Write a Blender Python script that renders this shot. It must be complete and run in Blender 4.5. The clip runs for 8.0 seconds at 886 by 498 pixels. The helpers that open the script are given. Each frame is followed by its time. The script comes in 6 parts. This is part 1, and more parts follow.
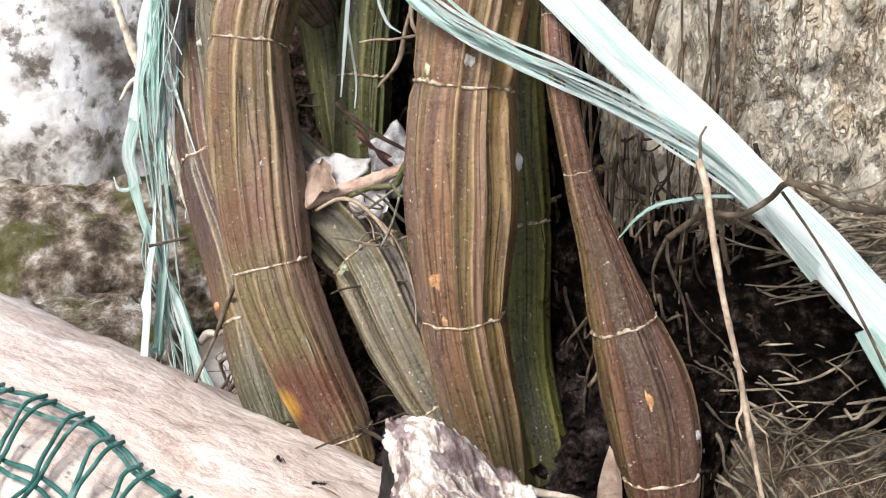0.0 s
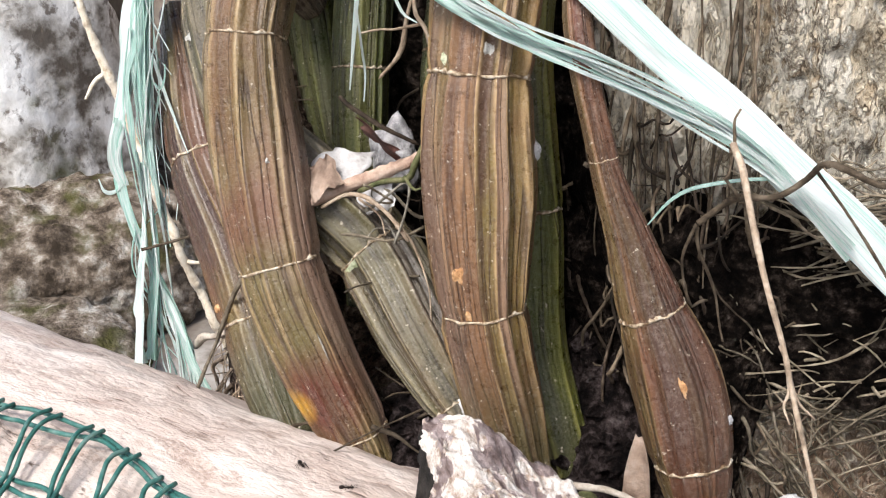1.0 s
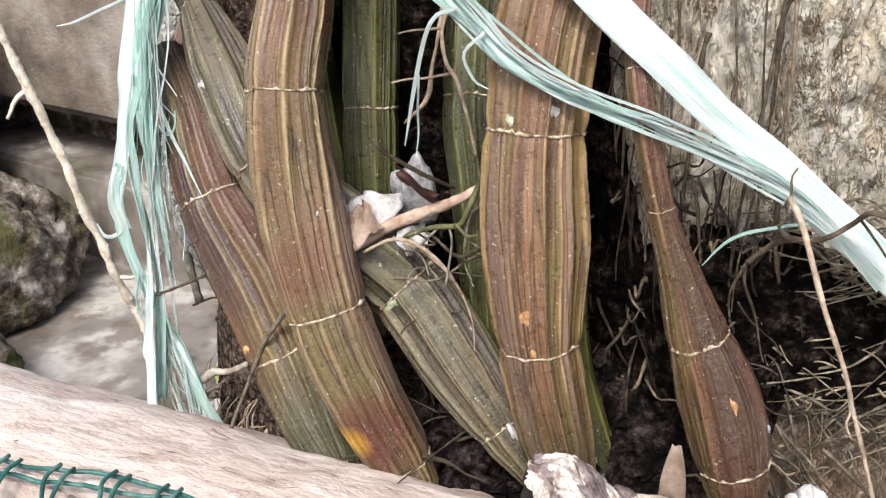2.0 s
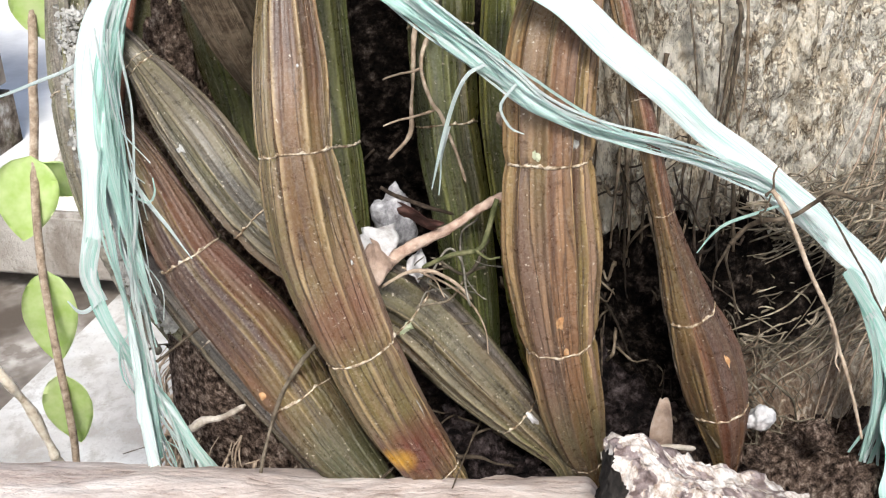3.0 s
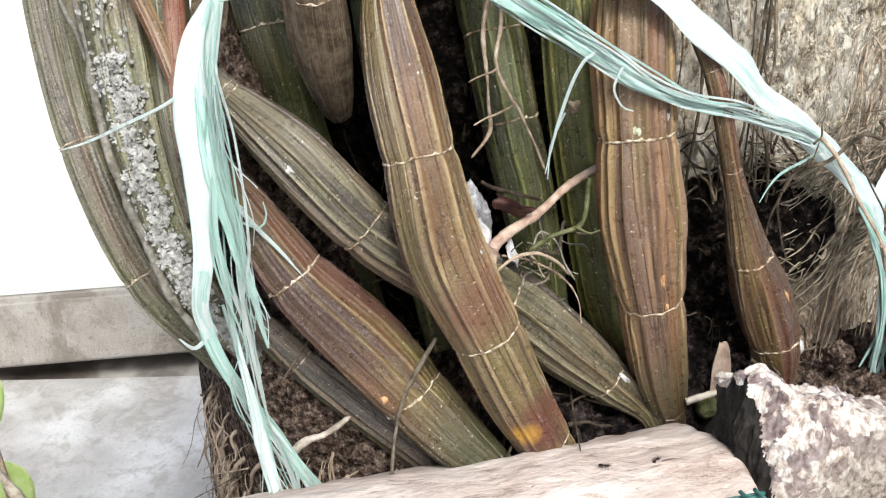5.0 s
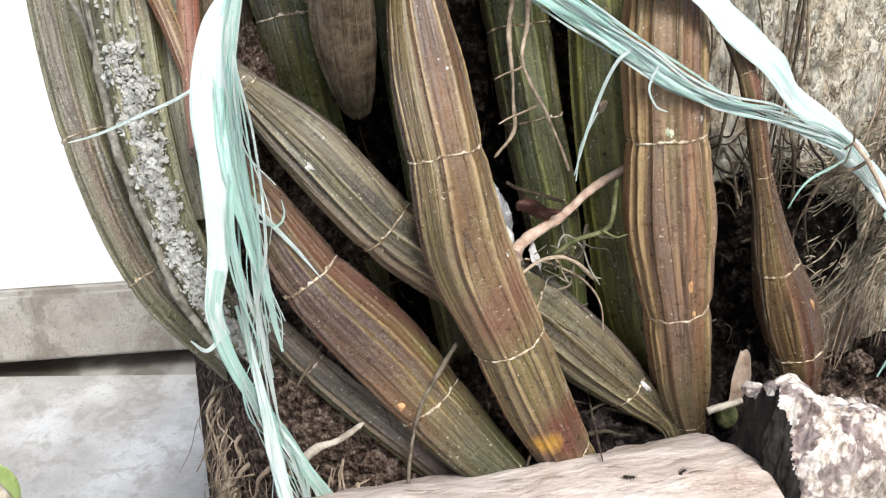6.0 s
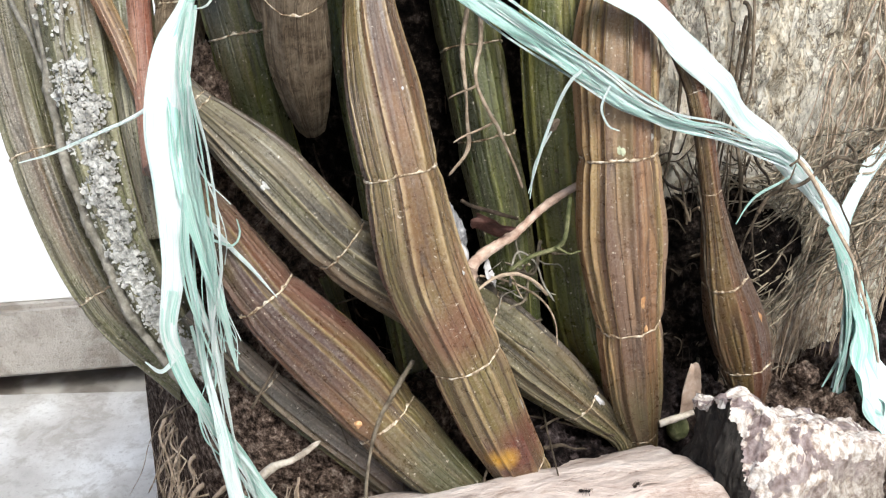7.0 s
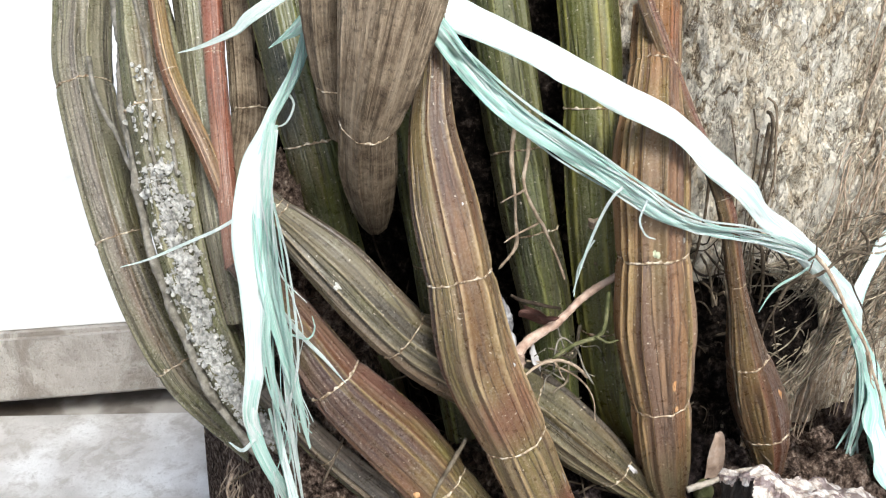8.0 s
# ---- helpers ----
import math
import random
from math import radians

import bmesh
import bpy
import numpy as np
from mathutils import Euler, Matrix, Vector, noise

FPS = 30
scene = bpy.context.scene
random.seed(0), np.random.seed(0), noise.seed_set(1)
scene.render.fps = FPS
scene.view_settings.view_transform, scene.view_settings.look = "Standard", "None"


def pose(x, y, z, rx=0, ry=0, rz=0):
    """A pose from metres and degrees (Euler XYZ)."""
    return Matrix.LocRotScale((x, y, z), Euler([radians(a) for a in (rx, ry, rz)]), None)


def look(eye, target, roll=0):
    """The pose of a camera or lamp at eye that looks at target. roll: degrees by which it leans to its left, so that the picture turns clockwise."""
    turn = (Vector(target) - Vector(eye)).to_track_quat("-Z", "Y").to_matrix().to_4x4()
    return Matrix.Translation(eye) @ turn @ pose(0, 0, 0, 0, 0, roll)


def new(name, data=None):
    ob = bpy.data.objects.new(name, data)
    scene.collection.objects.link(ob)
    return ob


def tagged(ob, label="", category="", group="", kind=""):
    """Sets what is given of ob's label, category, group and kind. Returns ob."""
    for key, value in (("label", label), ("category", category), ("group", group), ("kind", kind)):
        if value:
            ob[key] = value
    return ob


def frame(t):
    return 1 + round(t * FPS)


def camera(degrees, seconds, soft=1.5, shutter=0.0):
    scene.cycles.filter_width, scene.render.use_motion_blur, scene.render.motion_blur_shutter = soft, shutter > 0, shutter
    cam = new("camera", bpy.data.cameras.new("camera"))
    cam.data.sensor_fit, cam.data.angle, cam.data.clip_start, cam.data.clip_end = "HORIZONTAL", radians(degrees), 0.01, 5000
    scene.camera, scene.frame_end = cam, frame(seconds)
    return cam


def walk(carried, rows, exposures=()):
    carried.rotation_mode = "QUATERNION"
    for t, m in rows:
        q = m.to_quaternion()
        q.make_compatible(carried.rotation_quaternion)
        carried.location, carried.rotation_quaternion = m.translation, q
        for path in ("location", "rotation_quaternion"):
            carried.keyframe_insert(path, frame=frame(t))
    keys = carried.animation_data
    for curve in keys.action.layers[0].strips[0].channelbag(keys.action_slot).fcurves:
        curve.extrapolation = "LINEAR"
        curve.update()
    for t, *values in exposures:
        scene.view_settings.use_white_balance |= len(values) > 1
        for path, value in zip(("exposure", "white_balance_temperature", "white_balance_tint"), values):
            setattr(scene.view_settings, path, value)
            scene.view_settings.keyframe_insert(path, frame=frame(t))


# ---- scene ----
cam = camera(45.9, 8.0, soft=1.15)
# seconds, eye x y z, turn rx ry rz
ROWS = [
    (0.0, -0.0004, 0.0001, 0.3011, 69.7773, 0.1132, -0.1248),
    (0.5, -0.0148, 0.0090, 0.3062, 69.5188, 0.3401, -2.1919),
    (1.0, -0.0193, 0.0065, 0.3009, 69.0358, 1.0631, -3.8095),
    (1.5, -0.0285, -0.0037, 0.3065, 68.0422, 0.7518, -8.2464),
    (2.0, -0.0823, 0.0098, 0.3307, 66.2906, 0.2390, -14.4111),
    (2.2, -0.1059, 0.0207, 0.3463, 65.0065, -0.1791, -19.2173),
    (3.3, -0.2048, 0.0517, 0.3732, 61.7347, 1.8576, -39.0204),
    (3.5, -0.2209, 0.0607, 0.3759, 62.0485, 2.3404, -41.0527),
    (4.0, -0.2517, 0.0841, 0.3816, 63.6278, 1.5140, -48.0033),
    (4.5, -0.2715, 0.0936, 0.3766, 63.8000, 2.3384, -50.3031),
    (5.8, -0.2806, 0.1133, 0.3640, 63.4849, 1.3990, -51.6729),
    (6.0, -0.2796, 0.1172, 0.3656, 63.5681, 0.9787, -51.7279),
    (6.5, -0.2807, 0.1143, 0.3716, 63.7287, 0.6538, -53.5240),
    (7.0, -0.2820, 0.1191, 0.3684, 64.1439, 0.0637, -54.5618),
    (7.5, -0.2877, 0.1222, 0.3758, 64.7972, 0.7941, -53.8277),
    (8.0, -0.3053, 0.1197, 0.4139, 63.9586, 0.0786, -53.8403),
]
walk(cam, [(t, pose(x, y, z, rx, ry, rz)) for t, x, y, z, rx, ry, rz in ROWS], exposures=[(0.0, 0.98, 6270, 10), (2.0, 0.93, 6260, 10), (3.5, 0.91, 6180, 7), (4.5, 0.96, 6150, 6), (6.0, 0.97, 6150, 6), (7.0, 1.02, 6120, 6), (8.0, 1.00, 6120, 6)])

# ---- light: bright overcast sky with a broad veiled sun ----
world = bpy.data.worlds.new("sky")
scene.world = world
world.use_nodes = True
wn, wl = world.node_tree.nodes, world.node_tree.links
sky = wn.new("ShaderNodeTexSky")
sky.sky_type = "NISHITA"
sky.sun_disc = False
sky.sun_elevation = radians(52)
sky.sun_rotation = radians(213)
sky.air_density, sky.dust_density, sky.ozone_density = 1.0, 4.0, 1.0
wl.new(sky.outputs["Color"], wn["Background"].inputs["Color"])
wn["Background"].inputs["Strength"].default_value = 0.105
sun_data = bpy.data.lights.new("sun", "SUN")
sun_data.energy, sun_data.angle, sun_data.color = 2.1, radians(18), (1.0, 0.97, 0.92)
sun = new("sun", sun_data)
sun.matrix_world = look((-0.95, -1.45, 2.5), (0, 0, 0.2))


# ---- material tools ----
class Nodes:
    """A small helper to write node materials."""

    def __init__(self, name, rough=0.6, spec=0.4):
        self.mat = bpy.data.materials.new(name)
        self.mat.use_nodes = True
        self.tree = self.mat.node_tree
        self.bsdf = self.tree.nodes["Principled BSDF"]
        self.bsdf.inputs["Roughness"].default_value = rough
        self.bsdf.inputs["Specular IOR Level"].default_value = spec

    def node(self, kind, **values):
        n = self.tree.nodes.new(kind)
        for key, value in values.items():
            n.inputs[key].default_value = value
        return n

    def link(self, a, b):
        self.tree.links.new(a, b)

    def coords(self, kind="Object", scale=(1, 1, 1), at=(0, 0, 0)):
        tc = self.node("ShaderNodeTexCoord")
        mp = self.node("ShaderNodeMapping", Scale=scale, Location=at)
        self.link(tc.outputs[kind], mp.inputs["Vector"])
        return mp.outputs["Vector"]

    def noise(self, vector, scale, detail=4.0, rough=0.6, distort=0.0):
        n = self.node("ShaderNodeTexNoise", Scale=scale, Detail=detail, Roughness=rough, Distortion=distort)
        self.link(vector, n.inputs["Vector"])
        return n.outputs["Fac"]

    def voronoi(self, vector, scale, out="Distance", feature="F1"):
        n = self.node("ShaderNodeTexVoronoi", Scale=scale)
        n.feature = feature
        self.link(vector, n.inputs["Vector"])
        return n.outputs[out]

    def ramp(self, fac, stops, smooth=False):
        n = self.node("ShaderNodeValToRGB")
        r = n.color_ramp
        r.interpolation = "EASE" if smooth else "LINEAR"
        while len(r.elements) < len(stops):
            r.elements.new(0.5)
        for e, (p, c) in zip(r.elements, stops):
            e.position = p
            e.color = (c, c, c, 1) if isinstance(c, (int, float)) else (*c, 1)
        self.link(fac, n.inputs["Fac"])
        return n.outputs["Color"]

    def mix(self, fac, a, b, blend="MIX"):
        n = self.tree.nodes.new("ShaderNodeMix")
        n.data_type, n.blend_type = "RGBA", blend
        for socket, v in ((n.inputs[0], fac), (n.inputs[6], a), (n.inputs[7], b)):
            if isinstance(v, (int, float)):
                socket.default_value = v
            elif isinstance(v, tuple):
                socket.default_value = (*v, 1)
            else:
                self.link(v, socket)
        return n.outputs[2]

    def math(self, op, a, b=0.5):
        n = self.tree.nodes.new("ShaderNodeMath")
        n.operation = op
        for socket, v in zip(n.inputs, (a, b)):
            if isinstance(v, (int, float)):
                socket.default_value = v
            else:
                self.link(v, socket)
        return n.outputs[0]

    def near(self, place, inner, outer, vector=None):
        """1 near a place of the object's space, falling to 0: for a stain or painted shade with a place of its own."""
        n = self.tree.nodes.new("ShaderNodeVectorMath")
        n.operation = "DISTANCE"
        self.link(vector or self.coords(), n.inputs[0])
        n.inputs[1].default_value = place
        r = self.node("ShaderNodeMapRange")
        self.link(n.outputs["Value"], r.inputs["Value"])
        r.inputs["From Min"].default_value, r.inputs["From Max"].default_value = inner, outer
        r.inputs["To Min"].default_value, r.inputs["To Max"].default_value = 1.0, 0.0
        return r.outputs["Result"]

    def finish(self, color, bump=None, height=0.001, strength=0.6, rough=None):
        if isinstance(color, tuple):
            self.bsdf.inputs["Base Color"].default_value = (*color, 1)
        else:
            self.link(color, self.bsdf.inputs["Base Color"])
        if rough is not None:
            self.link(rough, self.bsdf.inputs["Roughness"])
        if bump is not None:
            b = self.node("ShaderNodeBump", Strength=strength, Distance=height)
            self.link(bump, b.inputs["Height"])
            self.link(b.outputs["Normal"], self.bsdf.inputs["Normal"])
        return self.mat


def cane_material(name, dark, mid, light, vein, moss, moss_amount, dust=0.28, stains_and_shade=()):
    """Shrivelled cane skin: speckled panels of their own brown between thin pale veins, with dark creases, algae and dust."""
    m = Nodes(name, 0.40, 0.5)
    info = m.node("ShaderNodeObjectInfo")
    off = m.node("ShaderNodeCombineXYZ")
    m.link(m.math("MULTIPLY", info.outputs["Random"], 40.0), off.inputs["X"])
    m.link(m.math("MULTIPLY", info.outputs["Random"], 17.0), off.inputs["Y"])
    uv = m.node("ShaderNodeTexCoord").outputs["UV"]

    def shifted(scale):
        mp = m.node("ShaderNodeMapping", Scale=scale)
        m.link(uv, mp.inputs["Vector"])
        m.link(off.outputs["Vector"], mp.inputs["Location"])
        return mp.outputs["Vector"]

    def lot(flute, mul, add):
        n = m.tree.nodes.new("ShaderNodeTexWhiteNoise")
        n.noise_dimensions = "1D"
        m.link(m.math("ADD", flute, m.math("ADD", m.math("MULTIPLY", info.outputs["Random"], mul), add)), n.inputs["W"])
        return n.outputs["Value"]

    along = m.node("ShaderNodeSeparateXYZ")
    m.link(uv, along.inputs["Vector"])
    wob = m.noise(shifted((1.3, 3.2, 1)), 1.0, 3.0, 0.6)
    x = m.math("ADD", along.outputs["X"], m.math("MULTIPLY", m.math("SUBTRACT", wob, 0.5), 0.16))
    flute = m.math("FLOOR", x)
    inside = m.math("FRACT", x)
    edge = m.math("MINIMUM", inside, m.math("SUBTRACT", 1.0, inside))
    own, other, third = lot(flute, 91.7, 0.0), lot(flute, 37.3, 13.7), lot(flute, 57.1, 41.3)
    patchy = m.noise(shifted((1.0, 1.7, 1)), 1.0, 4.0, 0.6, 0.4)
    lane = m.noise(shifted((0.33, 0.5, 3)), 1.0, 2.0, 0.5, 0.3)
    blush = m.noise(shifted((0.40, 0.7, 11)), 1.0, 2.0, 0.55, 0.3)
    streak = m.noise(shifted((1.25, 0.9, 1)), 1.0, 4.0, 0.60, 0.45)
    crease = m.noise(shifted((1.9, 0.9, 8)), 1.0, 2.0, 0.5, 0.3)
    broken = m.noise(shifted((0.8, 7.0, 5)), 1.0, 4.0, 0.65)
    blot = m.noise(m.coords("Object"), 85.0, 6.0, 0.70)
    mott = m.noise(m.coords("Object"), 300.0, 6.0, 0.76)
    speck = m.noise(m.coords("Object"), 1150.0, 4.0, 0.75)
    tone = m.math("ADD", m.math("MULTIPLY", own, 0.36), m.math("MULTIPLY", patchy, 0.62))
    grey = tuple(0.45 * a + 0.55 * b for a, b in zip(light, (0.20, 0.15, 0.135)))
    col = m.ramp(tone, [(0.33, dark), (0.51, mid), (0.66, tuple(0.6 * a + 0.4 * b for a, b in zip(mid, light))), (0.80, light)])
    col = m.mix(m.ramp(other, [(0.62, 0.0), (0.84, 0.55)]), col, grey)
    olive = m.math("MULTIPLY", m.ramp(m.math("ADD", m.math("MULTIPLY", lane, 0.8), m.math("MULTIPLY", third, 0.2)), [(0.44, 0.0), (0.56, 1.0)]), m.ramp(blot, [(0.36, 0.5), (0.56, 1.0)]))
    col = m.mix(m.math("MULTIPLY", olive, min(1.0, moss_amount * 1.6)), col, moss)
    warm = tuple(a * b for a, b in zip(mid, (1.05, 0.62, 0.48)))
    col = m.mix(m.ramp(blush, [(0.52, 0.0), (0.64, 0.55)]), col, warm)
    col = m.mix(m.ramp(streak, [(0.36, 0.9), (0.49, 0.0)]), col, dark)
    col = m.mix(m.ramp(streak, [(0.55, 0.0), (0.70, 0.42)]), col, tuple(min(0.75, 1.15 * a) for a in light))
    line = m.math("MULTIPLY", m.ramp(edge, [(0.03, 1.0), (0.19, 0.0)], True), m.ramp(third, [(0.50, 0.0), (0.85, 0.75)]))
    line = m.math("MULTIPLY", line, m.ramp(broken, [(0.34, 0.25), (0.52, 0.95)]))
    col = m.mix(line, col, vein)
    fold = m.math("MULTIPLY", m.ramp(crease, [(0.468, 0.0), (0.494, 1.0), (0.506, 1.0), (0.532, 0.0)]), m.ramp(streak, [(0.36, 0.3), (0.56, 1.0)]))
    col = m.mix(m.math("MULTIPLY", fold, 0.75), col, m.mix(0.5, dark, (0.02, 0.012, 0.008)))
    for place, inner, outer, colour in stains_and_shade:
        raw = m.math("MULTIPLY", m.near(place, inner, outer), m.ramp(streak, [(0.34, 0.25), (0.52, 1.0)]))
        col = m.mix(raw, col, colour)
    col = m.mix(m.ramp(mott, [(0.34, 0.40), (0.44, 0.0)]), col, m.mix(0.5, dark, (0.012, 0.008, 0.005)))
    dusty = m.math("MULTIPLY", m.ramp(speck, [(0.47, 0.0), (0.60, 1.0)]), m.ramp(blot, [(0.40, 0.35), (0.62, 1.0)]))
    col = m.mix(m.math("MULTIPLY", dusty, dust * 0.75), col, (0.58, 0.52, 0.44))
    col = m.mix(m.ramp(speck, [(0.35, 0.15), (0.42, 0.0)]), col, tuple(0.5 * a for a in dark))
    chips = m.ramp(m.noise(m.coords("Object"), 720.0, 3.0, 0.6), [(0.67, 0.0), (0.70, 0.8)])
    col = m.mix(chips, col, (0.56, 0.49, 0.39))
    relief = m.math("ADD", m.math("MULTIPLY", streak, 0.5), m.math("MULTIPLY", speck, 0.40))
    relief = m.math("ADD", relief, m.math("MULTIPLY", mott, 0.6))
    relief = m.math("SUBTRACT", relief, m.math("MULTIPLY", fold, 0.35))
    m.bsdf.inputs["Coat Weight"].default_value = 0.18
    m.bsdf.inputs["Coat Roughness"].default_value = 0.25
    return m.finish(col, relief, 0.0010, 0.8, m.ramp(mott, [(0.38, 0.24), (0.66, 0.48)]))


def sheath_material(name, dark, mid, light):
    """Dry papery sheath: fine pale fibres along the stem over mottled grey brown."""
    m = Nodes(name, 0.8, 0.2)
    fibre = m.noise(m.coords("UV", (3.2, 1.3, 1)), 1.0, 5.0, 0.7, 0.6)
    thin = m.noise(m.coords("UV", (9.0, 1.5, 1), (3, 5, 0)), 1.0, 3.0, 0.65, 0.5)
    blot = m.noise(m.coords("Object"), 120.0, 6.0, 0.72, 0.4)
    mott = m.noise(m.coords("Object"), 520.0, 5.0, 0.74)
    col = m.ramp(blot, [(0.34, dark), (0.47, mid), (0.60, tuple(0.5 * a + 0.5 * b for a, b in zip(mid, light))), (0.72, light)])
    col = m.mix(m.ramp(fibre, [(0.38, 0.7), (0.47, 0.0)]), col, dark)
    col = m.mix(m.ramp(fibre, [(0.54, 0.0), (0.66, 0.6)]), col, light)
    col = m.mix(m.ramp(thin, [(0.485, 0.0), (0.50, 0.7), (0.515, 0.0)]), col, tuple(min(0.7, 1.3 * a) for a in light))
    col = m.mix(m.ramp(mott, [(0.36, 0.55), (0.46, 0.0)]), col, tuple(0.5 * a for a in dark))
    return m.finish(col, m.math("ADD", m.math("ADD", fibre, thin), m.math("MULTIPLY", mott, 0.7)), 0.0013, 0.9)


M = {}
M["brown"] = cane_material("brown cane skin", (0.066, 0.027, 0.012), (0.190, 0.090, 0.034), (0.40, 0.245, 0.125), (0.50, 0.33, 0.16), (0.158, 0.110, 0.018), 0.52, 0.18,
    stains_and_shade=[((0.012, 0.240, 0.150), 0.010, 0.034, (0.085, 0.066, 0.024))])
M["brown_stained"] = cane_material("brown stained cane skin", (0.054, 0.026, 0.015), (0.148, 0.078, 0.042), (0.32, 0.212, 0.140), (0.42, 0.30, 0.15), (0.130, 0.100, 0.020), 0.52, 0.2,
    stains_and_shade=[((-0.0385, 0.2590, 0.160), 0.006, 0.018, (0.105, 0.024, 0.011)), ((-0.0440, 0.2650, 0.157), 0.001, 0.0068, (0.60, 0.32, 0.012)), ((-0.055, 0.278, 0.207), 0.002, 0.016, (0.12, 0.036, 0.015))])
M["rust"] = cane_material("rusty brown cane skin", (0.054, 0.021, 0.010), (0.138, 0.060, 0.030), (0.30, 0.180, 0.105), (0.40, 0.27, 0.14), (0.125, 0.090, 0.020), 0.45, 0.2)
# Dark olive foot: olive skin together with the shade low on this cane.
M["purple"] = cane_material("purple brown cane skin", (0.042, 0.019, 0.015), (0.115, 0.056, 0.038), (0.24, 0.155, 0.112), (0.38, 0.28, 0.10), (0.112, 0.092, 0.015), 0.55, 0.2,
    stains_and_shade=[((-0.049, 0.282, 0.143), 0.012, 0.036, (0.055, 0.053, 0.020))])
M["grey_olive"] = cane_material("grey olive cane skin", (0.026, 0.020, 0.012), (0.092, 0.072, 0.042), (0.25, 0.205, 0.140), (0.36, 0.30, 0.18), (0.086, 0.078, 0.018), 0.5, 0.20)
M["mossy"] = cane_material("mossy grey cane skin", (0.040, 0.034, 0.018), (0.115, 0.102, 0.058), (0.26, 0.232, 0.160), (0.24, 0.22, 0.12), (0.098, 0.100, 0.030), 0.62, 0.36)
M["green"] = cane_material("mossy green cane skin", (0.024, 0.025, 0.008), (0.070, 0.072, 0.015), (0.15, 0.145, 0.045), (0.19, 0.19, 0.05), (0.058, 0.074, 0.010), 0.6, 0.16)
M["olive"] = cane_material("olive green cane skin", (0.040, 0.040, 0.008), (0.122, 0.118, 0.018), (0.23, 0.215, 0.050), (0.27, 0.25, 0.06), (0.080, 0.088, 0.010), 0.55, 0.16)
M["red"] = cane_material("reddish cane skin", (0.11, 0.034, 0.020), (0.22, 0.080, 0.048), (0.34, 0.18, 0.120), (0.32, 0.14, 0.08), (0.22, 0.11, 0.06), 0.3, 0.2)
M["sheath"] = sheath_material("dry papery sheath", (0.062, 0.043, 0.027), (0.165, 0.122, 0.080), (0.34, 0.270, 0.190))


def build_materials():
    m = Nodes("pale node ring", 0.7, 0.2)
    v = m.coords()
    M["ring"] = m.finish(m.ramp(m.noise(v, 500, 3), [(0.38, (0.12, 0.075, 0.04)), (0.50, (0.36, 0.28, 0.19)), (0.64, (0.64, 0.57, 0.46))]), m.noise(v, 900, 3), 0.0005)

    m = Nodes("tree bark", 0.9, 0.15)
    warp = m.node("ShaderNodeTexNoise", Scale=90.0, Detail=4.0, Roughness=0.65)
    m.link(m.coords("Object", (1, 1, 0.55)), warp.inputs["Vector"])
    flakes = m.mix(0.035, m.coords("Object", (1, 1, 0.50)), warp.outputs["Color"], "ADD")
    plates = m.noise(flakes, 130, 7, 0.70, 0.1)
    fine = m.noise(m.coords("Object", (1, 1, 0.6)), 640, 5, 0.75)
    broad = m.noise(m.coords("Object", (1, 1, 0.7)), 26, 4, 0.6)
    rift = m.noise(m.coords("Object", (1, 1, 0.42)), 95, 6, 0.70, 0.4)
    cell = m.voronoi(flakes, 190, "Distance", "DISTANCE_TO_EDGE")
    shade = m.node("ShaderNodeSeparateColor")
    m.link(m.voronoi(flakes, 190, "Color"), shade.inputs["Color"])
    tone = m.math("ADD", m.math("MULTIPLY", plates, 0.75), m.math("MULTIPLY", shade.outputs["Red"], 0.25))
    col = m.ramp(tone, [(0.27, (0.24, 0.165, 0.105)), (0.36, (0.55, 0.445, 0.310)), (0.46, (0.79, 0.690, 0.530)), (0.58, (0.90, 0.835, 0.710))])
    col = m.mix(m.ramp(fine, [(0.34, 0.40), (0.43, 0.0)]), col, (0.26, 0.190, 0.130))
    col = m.mix(m.ramp(fine, [(0.56, 0.0), (0.66, 0.45)]), col, (0.80, 0.74, 0.64))
    pale = m.math("MULTIPLY", m.ramp(broad, [(0.52, 0.0), (0.62, 0.75)]), m.ramp(plates, [(0.45, 0.0), (0.56, 1.0)]))
    col = m.mix(pale, col, (0.78, 0.72, 0.61))
    gap = m.math("MULTIPLY", m.ramp(rift, [(0.468, 0.0), (0.494, 0.8), (0.506, 0.8), (0.532, 0.0)]), m.ramp(plates, [(0.40, 1.0), (0.58, 0.15)]))
    col = m.mix(gap, col, (0.075, 0.048, 0.030))
    crackle = m.math("MULTIPLY", m.ramp(cell, [(0.02, 1.0), (0.12, 0.0)]), m.ramp(plates, [(0.42, 1.0), (0.58, 0.1)]))
    col = m.mix(m.math("MULTIPLY", crackle, 0.5), col, (0.13, 0.088, 0.056))
    damp = m.math("MULTIPLY", m.near((0.095, 0.232, 0.130), 0.025, 0.060), m.ramp(plates, [(0.36, 1.0), (0.62, 0.45)]))
    col = m.mix(damp, col, (0.38, 0.25, 0.17))
    gap = m.math("MAXIMUM", gap, crackle)
    h = m.math("ADD", tone, m.math("MULTIPLY", fine, 0.45))
    h = m.math("SUBTRACT", h, m.math("MULTIPLY", gap, 0.5))
    M["bark"] = m.finish(col, h, 0.0045, 1.0)

    m = Nodes("dark soil", 0.95, 0.08)
    v = m.coords()
    c = m.noise(v, 160, 6, 0.7)
    col = m.ramp(c, [(0.40, (0.004, 0.003, 0.003)), (0.50, (0.020, 0.014, 0.013)), (0.60, (0.085, 0.064, 0.062)), (0.72, (0.26, 0.22, 0.215))])
